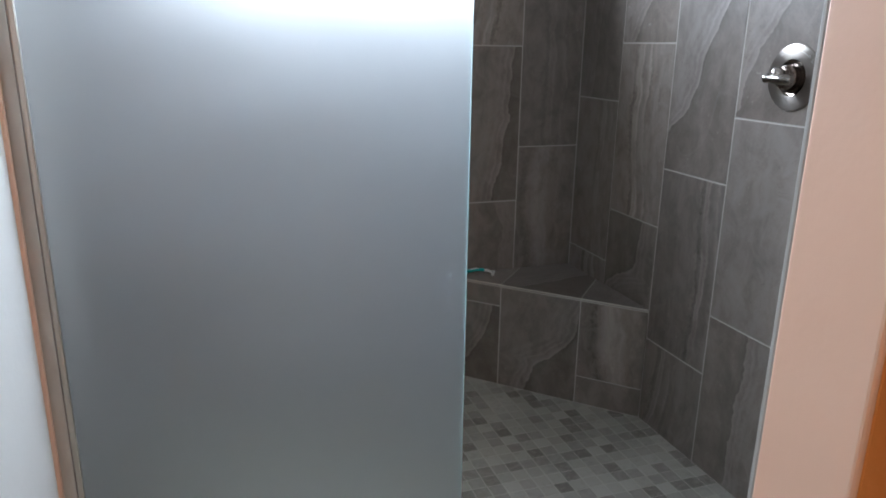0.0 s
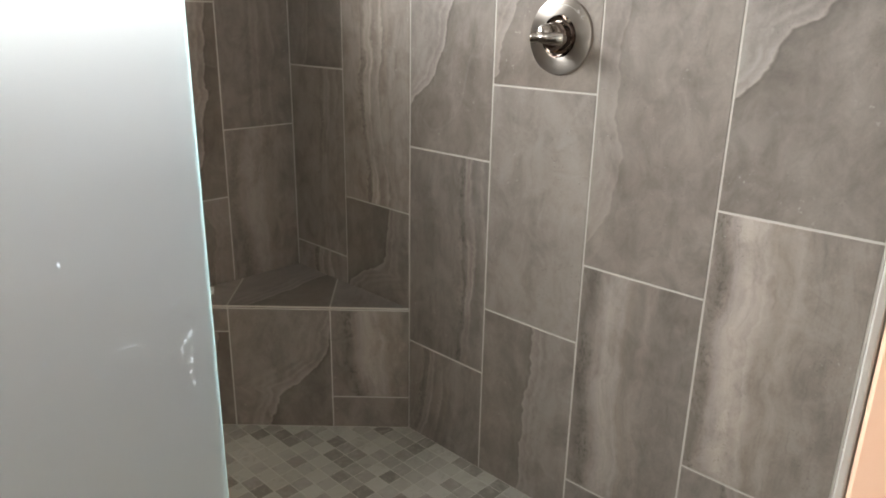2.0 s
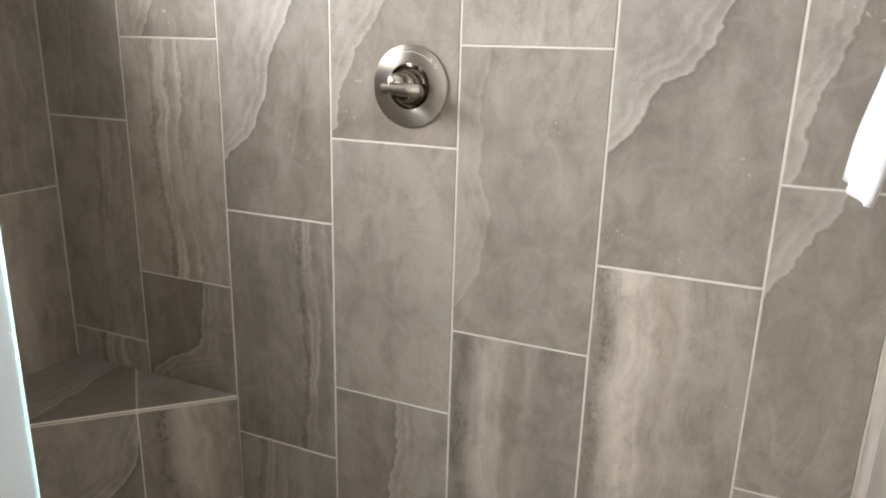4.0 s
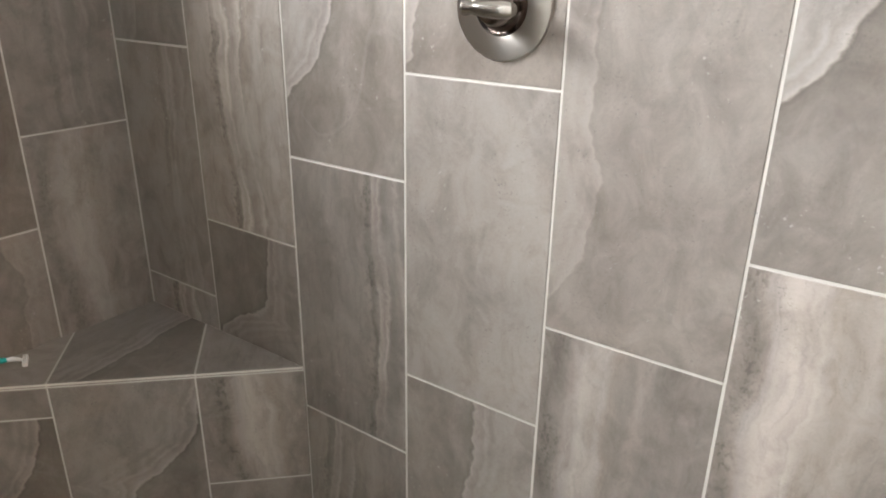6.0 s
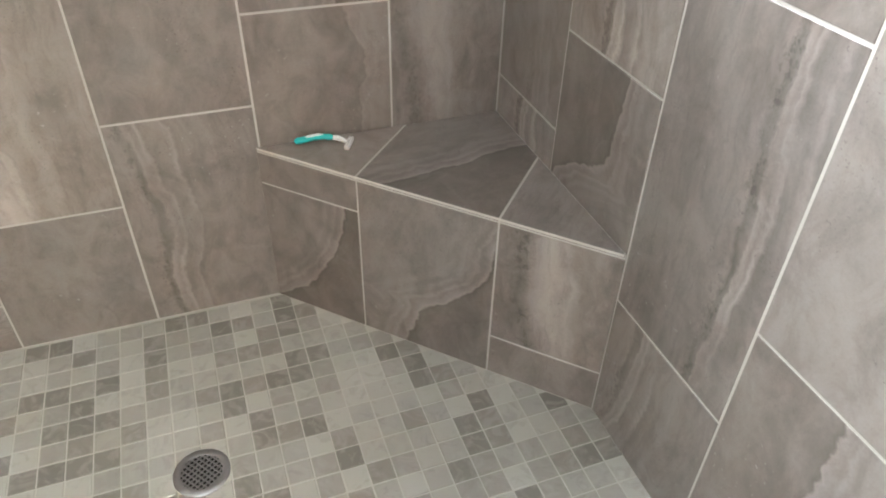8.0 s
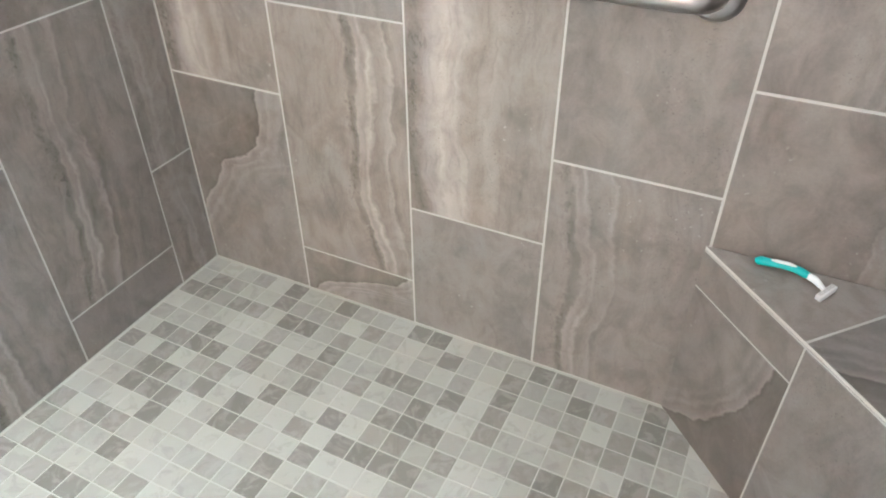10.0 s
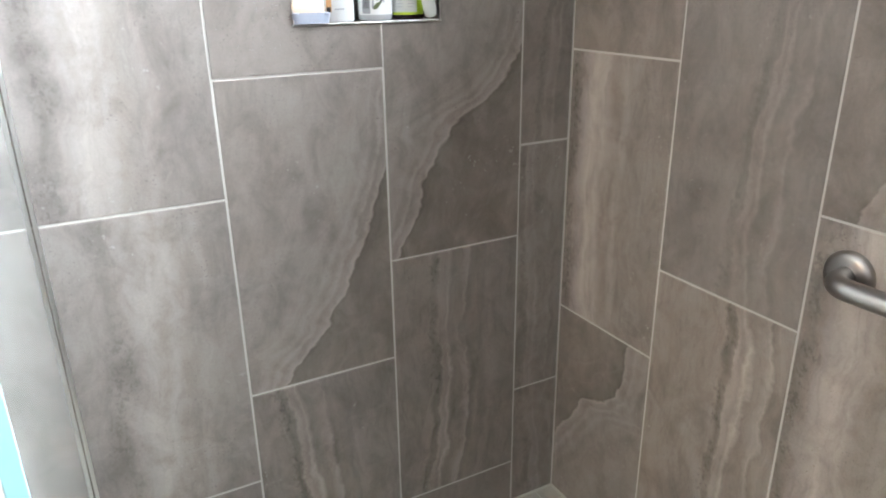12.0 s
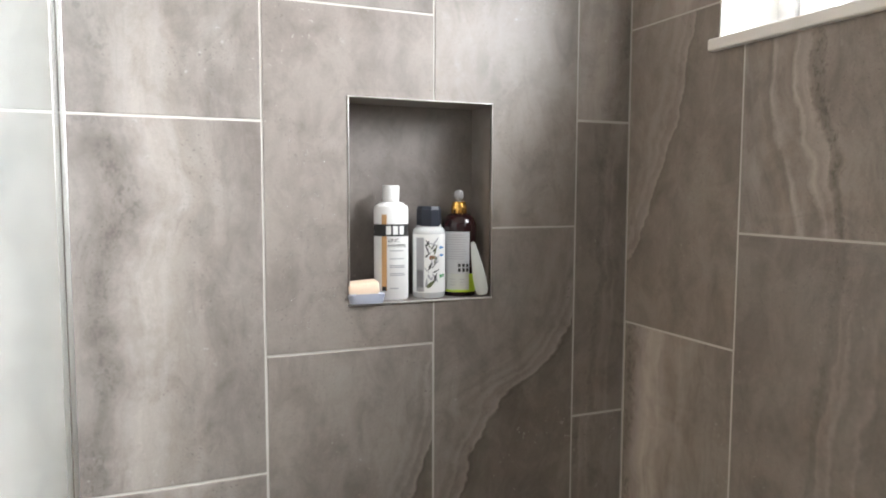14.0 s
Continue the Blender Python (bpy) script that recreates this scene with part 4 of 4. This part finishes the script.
prof = [(0.0, 0.007, 0.005), (0.003, 0.0105, 0.0065), (0.012, 0.0128, 0.0062), (0.035, 0.0128, 0.0052), (0.06, 0.0105, 0.004), (0.085, 0.0072, 0.0025), (0.100, 0.0050, 0.0012), (0.106, 0.0036, 0.0008)]
rings = []
for z, w, th in prof:
    rings.append([bm.verts.new((w * math.cos(a), th * math.sin(a), z)) for a in (2 * math.pi * k / 20 for k in range(20))])
for a, b in zip(rings, rings[1:]):
    for k in range(20):
        bm.faces.new((a[k], a[(k + 1) % 20], b[(k + 1) % 20], b[k]))
bm.faces.new(rings[0][::-1]), bm.faces.new(rings[-1])
sachet = part("squeeze_tube", bm, plastic("pale_green_tube_plastic", (.58, .60, .56), 0.35), None, smooth=True)
sachet.matrix_world = pose(WX - 0.002, -0.3360, NZ + 0.004, 6, -13, 80)
tagged(sachet, "pale white squeeze tube leaning in the niche", "tube")

# ---- wall tiles ----
PLAIN = ("p", ((0, .5), (1, .5)), 1)
EAST = [
    [("s", ((0, .5), (1, .5)), 1), ("f", ((0, .6), (1, .7)), 1), ("w", ((0, .3), (1, .6)), -1)],
    [None, ("c", ((0, .1), (.5, .05), (.57, .13), (.62, .27), (.67, .58), (.78, .65), (1, .68)), 1), ("s", ((0, .50), (.3, .46), (.6, .38), (1, .42)), 1), ("h", ((0, .25), (.3, .6), (1, .9)), -1)],
    [("s", ((0, .20), (.5, .30), (1, .33)), 1), ("s", ((0, .78), (.3, .80), (.55, .82), (.8, .76), (1, .77)), 1), ("c", ((0, -.2), (.22, 0), (.26, .20), (.32, .30), (.47, .42), (.6, .52), (1, .88)), -1)],
    [("h", ((0, .48), (.6, .50), (.8, .58), (1, .55)), 1), PLAIN, ("h", ((0, -.05), (.06, .02), (.3, .22), (.47, .42), (.58, .58), (1, .8)), -1)],
    [None, ("k", ((0, .38), (.5, .30), (1, .34)), 1), ("w", ((0, -.1), (.1, .05), (.33, .28), (.42, .27), (.6, .16), (1, .20)), -1), ("f", ((0, .5), (1, .5)), 1)],
    [("s", ((0, .4), (1, .4)), 1), ("k", ((0, .30), (.5, .27), (.8, .31), (1, .28)), 1), ("c", ((0, -.4), (.28, -.1), (.38, .06), (.48, .18), (.58, .26), (.65, .52), (.84, .70), (1, .76)), -1)],
    [None, ("h", ((0, -.3), (.6, -.1), (.7, .08), (.95, .55), (1, .6)), -1), ("h", ((0, .1), (.5, .4), (1, .5)), -1)],
]
wall_tiles(east, [0.0, .283, .588, .894, 1.199, 1.504, 1.810, 2.012], [[.52, 1.132], [.122, .729, 1.338], [.319, .933], [.520, 1.131], [.122, .727, 1.337], [.318, .923], [.508, 1.115]], EAST, TOP)
NORTH = [
    [("c", ((0, -.3), (.3, -.02), (.40, .08), (.5, .23), (.62, .36), (.70, .69), (.95, .80), (1, .82)), 1), ("k", ((0, .32), (.5, .28), (1, .30)), 1), ("h", ((0, -.2), (.22, .02), (.28, .16), (.5, .30), (.75, .5), (1, .62)), -1)],
    [("c", ((0, .05), (.3, .15), (.5, .30), (.62, .75), (1, .95)), 1), ("s", ((0, .82), (.3, .70), (.5, .66), (.7, .71), (1, .70)), 1), ("f", ((0, .60), (.4, .56), (.6, .66), (1, .72)), 1)],
    [PLAIN, ("k", ((0, .36), (.4, .30), (1, .32)), 1), ("h", ((0, .2), (.5, .5), (1, .8)), 1)],
    [("v", ((0, .30), (.15, .22), (.3, .20), (.5, .33), (.75, .28), (1, .18)), 1), ("w", ((0, -.1), (.55, 0), (.75, .2), (.85, .6), (1, .9)), -1), PLAIN],
    [None, ("w", ((0, .9), (.6, .72), (.8, .82), (1, .65)), 1), ("c", ((0, .64), (.3, .78), (1, .9)), -1)],
    [None, ("m", ((0, .5), (.5, .38), (1, .45)), 1), ("f", ((0, .5), (1, .5)), 1)],
]
wall_tiles(north, [0.0, .302, .608, .907, 1.208, 1.510, NW], [[.531, 1.128], [.130, .729, 1.332], [.332, .927], [.524, 1.13], [.120, .717], [.330, .935]], NORTH, TOP, (wx0 + 0.001, wx1 - 0.001, WIN[2] - 0.001, WIN[3]))
WEST = [
    [("f", ((0, .6), (1, .5)), 1), ("m", ((0, .5), (.5, .55), (1, .62)), 1), ("n", ((0, .40), (.3, .47), (.6, .46), (.8, .56), (1, .46)), 1), ("m", ((0, .48), (1, .42)), 1)],
    [("s", ((0, .42), (.5, .38), (1, .30)), 1), ("c", ((0, .24), (.06, .28), (.15, .54), (.33, .73), (.55, .92), (.75, 1.02), (1, 1.1)), -1), PLAIN, PLAIN],
    [PLAIN, ("s", ((0, .28), (.3, .40), (.5, .44), (.7, .38), (1, .42)), 1), ("c", ((0, .05), (.2, .25), (.4, .42), (.45, .6), (.52, .8), (.66, .95), (1, 1.2)), -1), PLAIN],
    [("f", ((0, .6), (1, .3)), 1), ("f", ((0, .3), (1, .2)), 1), ("f", ((0, .6), (1, .7)), 1)],
]
wall_tiles(west, [0.0, WS - .750, WS - .439, WS - .129, WS], [[.308, .911, 1.519], [.509, 1.117], [.122, .732, 1.332], [.331, .936, 1.545]], WEST, TOP, NICHE)
wall_tiles(south, [0.0, .12, .425, .730, SLEN - 0.012], [[.30], [.50], [.10], [.30]], [], TOP)

# ---- shower floor mosaic: squares near the drain are single pieces, the rest joined ----
floor_ob = bpy.data.objects["floor"]
PITCH, SIZE = 0.0508, 0.0487


def square(bm, x, y, s, z=0.0, c=0.0012, deep=0.004):
    a = s / 2
    f = [bm.verts.new((x + i * (a - c), y + j * (a - c), z)) for i, j in ((-1, -1), (1, -1), (1, 1), (-1, 1))]
    e = [bm.verts.new((x + i * a, y + j * a, z - c)) for i, j in ((-1, -1), (1, -1), (1, 1), (-1, 1))]
    b = [bm.verts.new((x + i * a, y + j * a, z - deep)) for i, j in ((-1, -1), (1, -1), (1, 1), (-1, 1))]
    bm.faces.new(f)
    for k in range(4):
        j = (k + 1) % 4
        bm.faces.new((f[k], e[k], e[j], f[j])), bm.faces.new((e[k], b[k], b[j], e[j]))


one = bmesh.new()
square(one, 0, 0, SIZE)
one_mesh = bpy.data.meshes.new("mosaic_tile")
one.to_mesh(one_mesh)
one.free()
one_mesh.materials.append(MOSAIC_ONE)
many = bmesh.new()
floor_rng = random.Random(3)
for i in range(36):
    for j in range(41):
        x, y = WX + 0.004 + PITCH * (i + 0.5), -0.004 - PITCH * (j + 0.5)
        if x > -0.01 or y < SY + 0.01 or (y < GY - 0.01 and x < GX - 0.02):
            continue
        if y > -BE * (1 + x / BN) + 0.012 and x > -BN:
            continue
        if math.hypot(x + 0.806, y + 0.477) < 0.040:
            continue
        z = floor_rng.uniform(-0.0004, 0.0004)
        if -1.62 < x < -0.44 and -0.66 < y:
            ob = new("mosaic_tile", one_mesh)
            ob.parent, ob.location = floor_ob, (x, y, z)
        else:
            square(many, x, y, SIZE, z)
tagged(part("mosaic_field", many, MOSAIC_MANY, floor_ob, "grey marble mosaic squares"), kind="stuff")

# ---- water drops left on the tile below the valve ----
rng = random.Random(77)
DROP = plastic("clear_water", (.92, .92, .92), 0.05, 0.82, 1.35)


def water_drops(name, count, place, label):
    """Small flattened beads; place(rng) gives a point on the tile and the axis that points out of it is x."""
    drops = bmesh.new()
    for k in range(count):
        size, stretch = rng.uniform(0.0007, 0.0019), rng.uniform(0.7, 1.4)
        x, y, z = place(rng)
        for v in bmesh.ops.create_icosphere(drops, subdivisions=1, radius=1.0)["verts"]:
            v.co = Vector((x + v.co.x * size * 0.55, y + v.co.y * size * stretch, z + v.co.z * size))
    tagged(part(name, drops, DROP, None, "", True), label, "water drops", kind="stuff")


water_drops("water_drops", 230, lambda q: (-0.0002, -1.305 + q.gauss(0, 0.075), q.uniform(0.80, 1.28) + q.gauss(0, 0.02)), "clear water drops clinging to tile below the valve")
water_drops("water_drops", 190, lambda q: (WX + 0.0002, -0.665 + q.gauss(0, 0.026), q.uniform(1.16, 1.50)), "clear water drops clinging to tile beside the niche")
water_drops("water_drops", 70, lambda q: (WX - 0.0878, -0.515 + q.gauss(0, 0.022), q.uniform(1.36, 1.50) + q.gauss(0, 0.01)), "clear water drops clinging to the niche back")
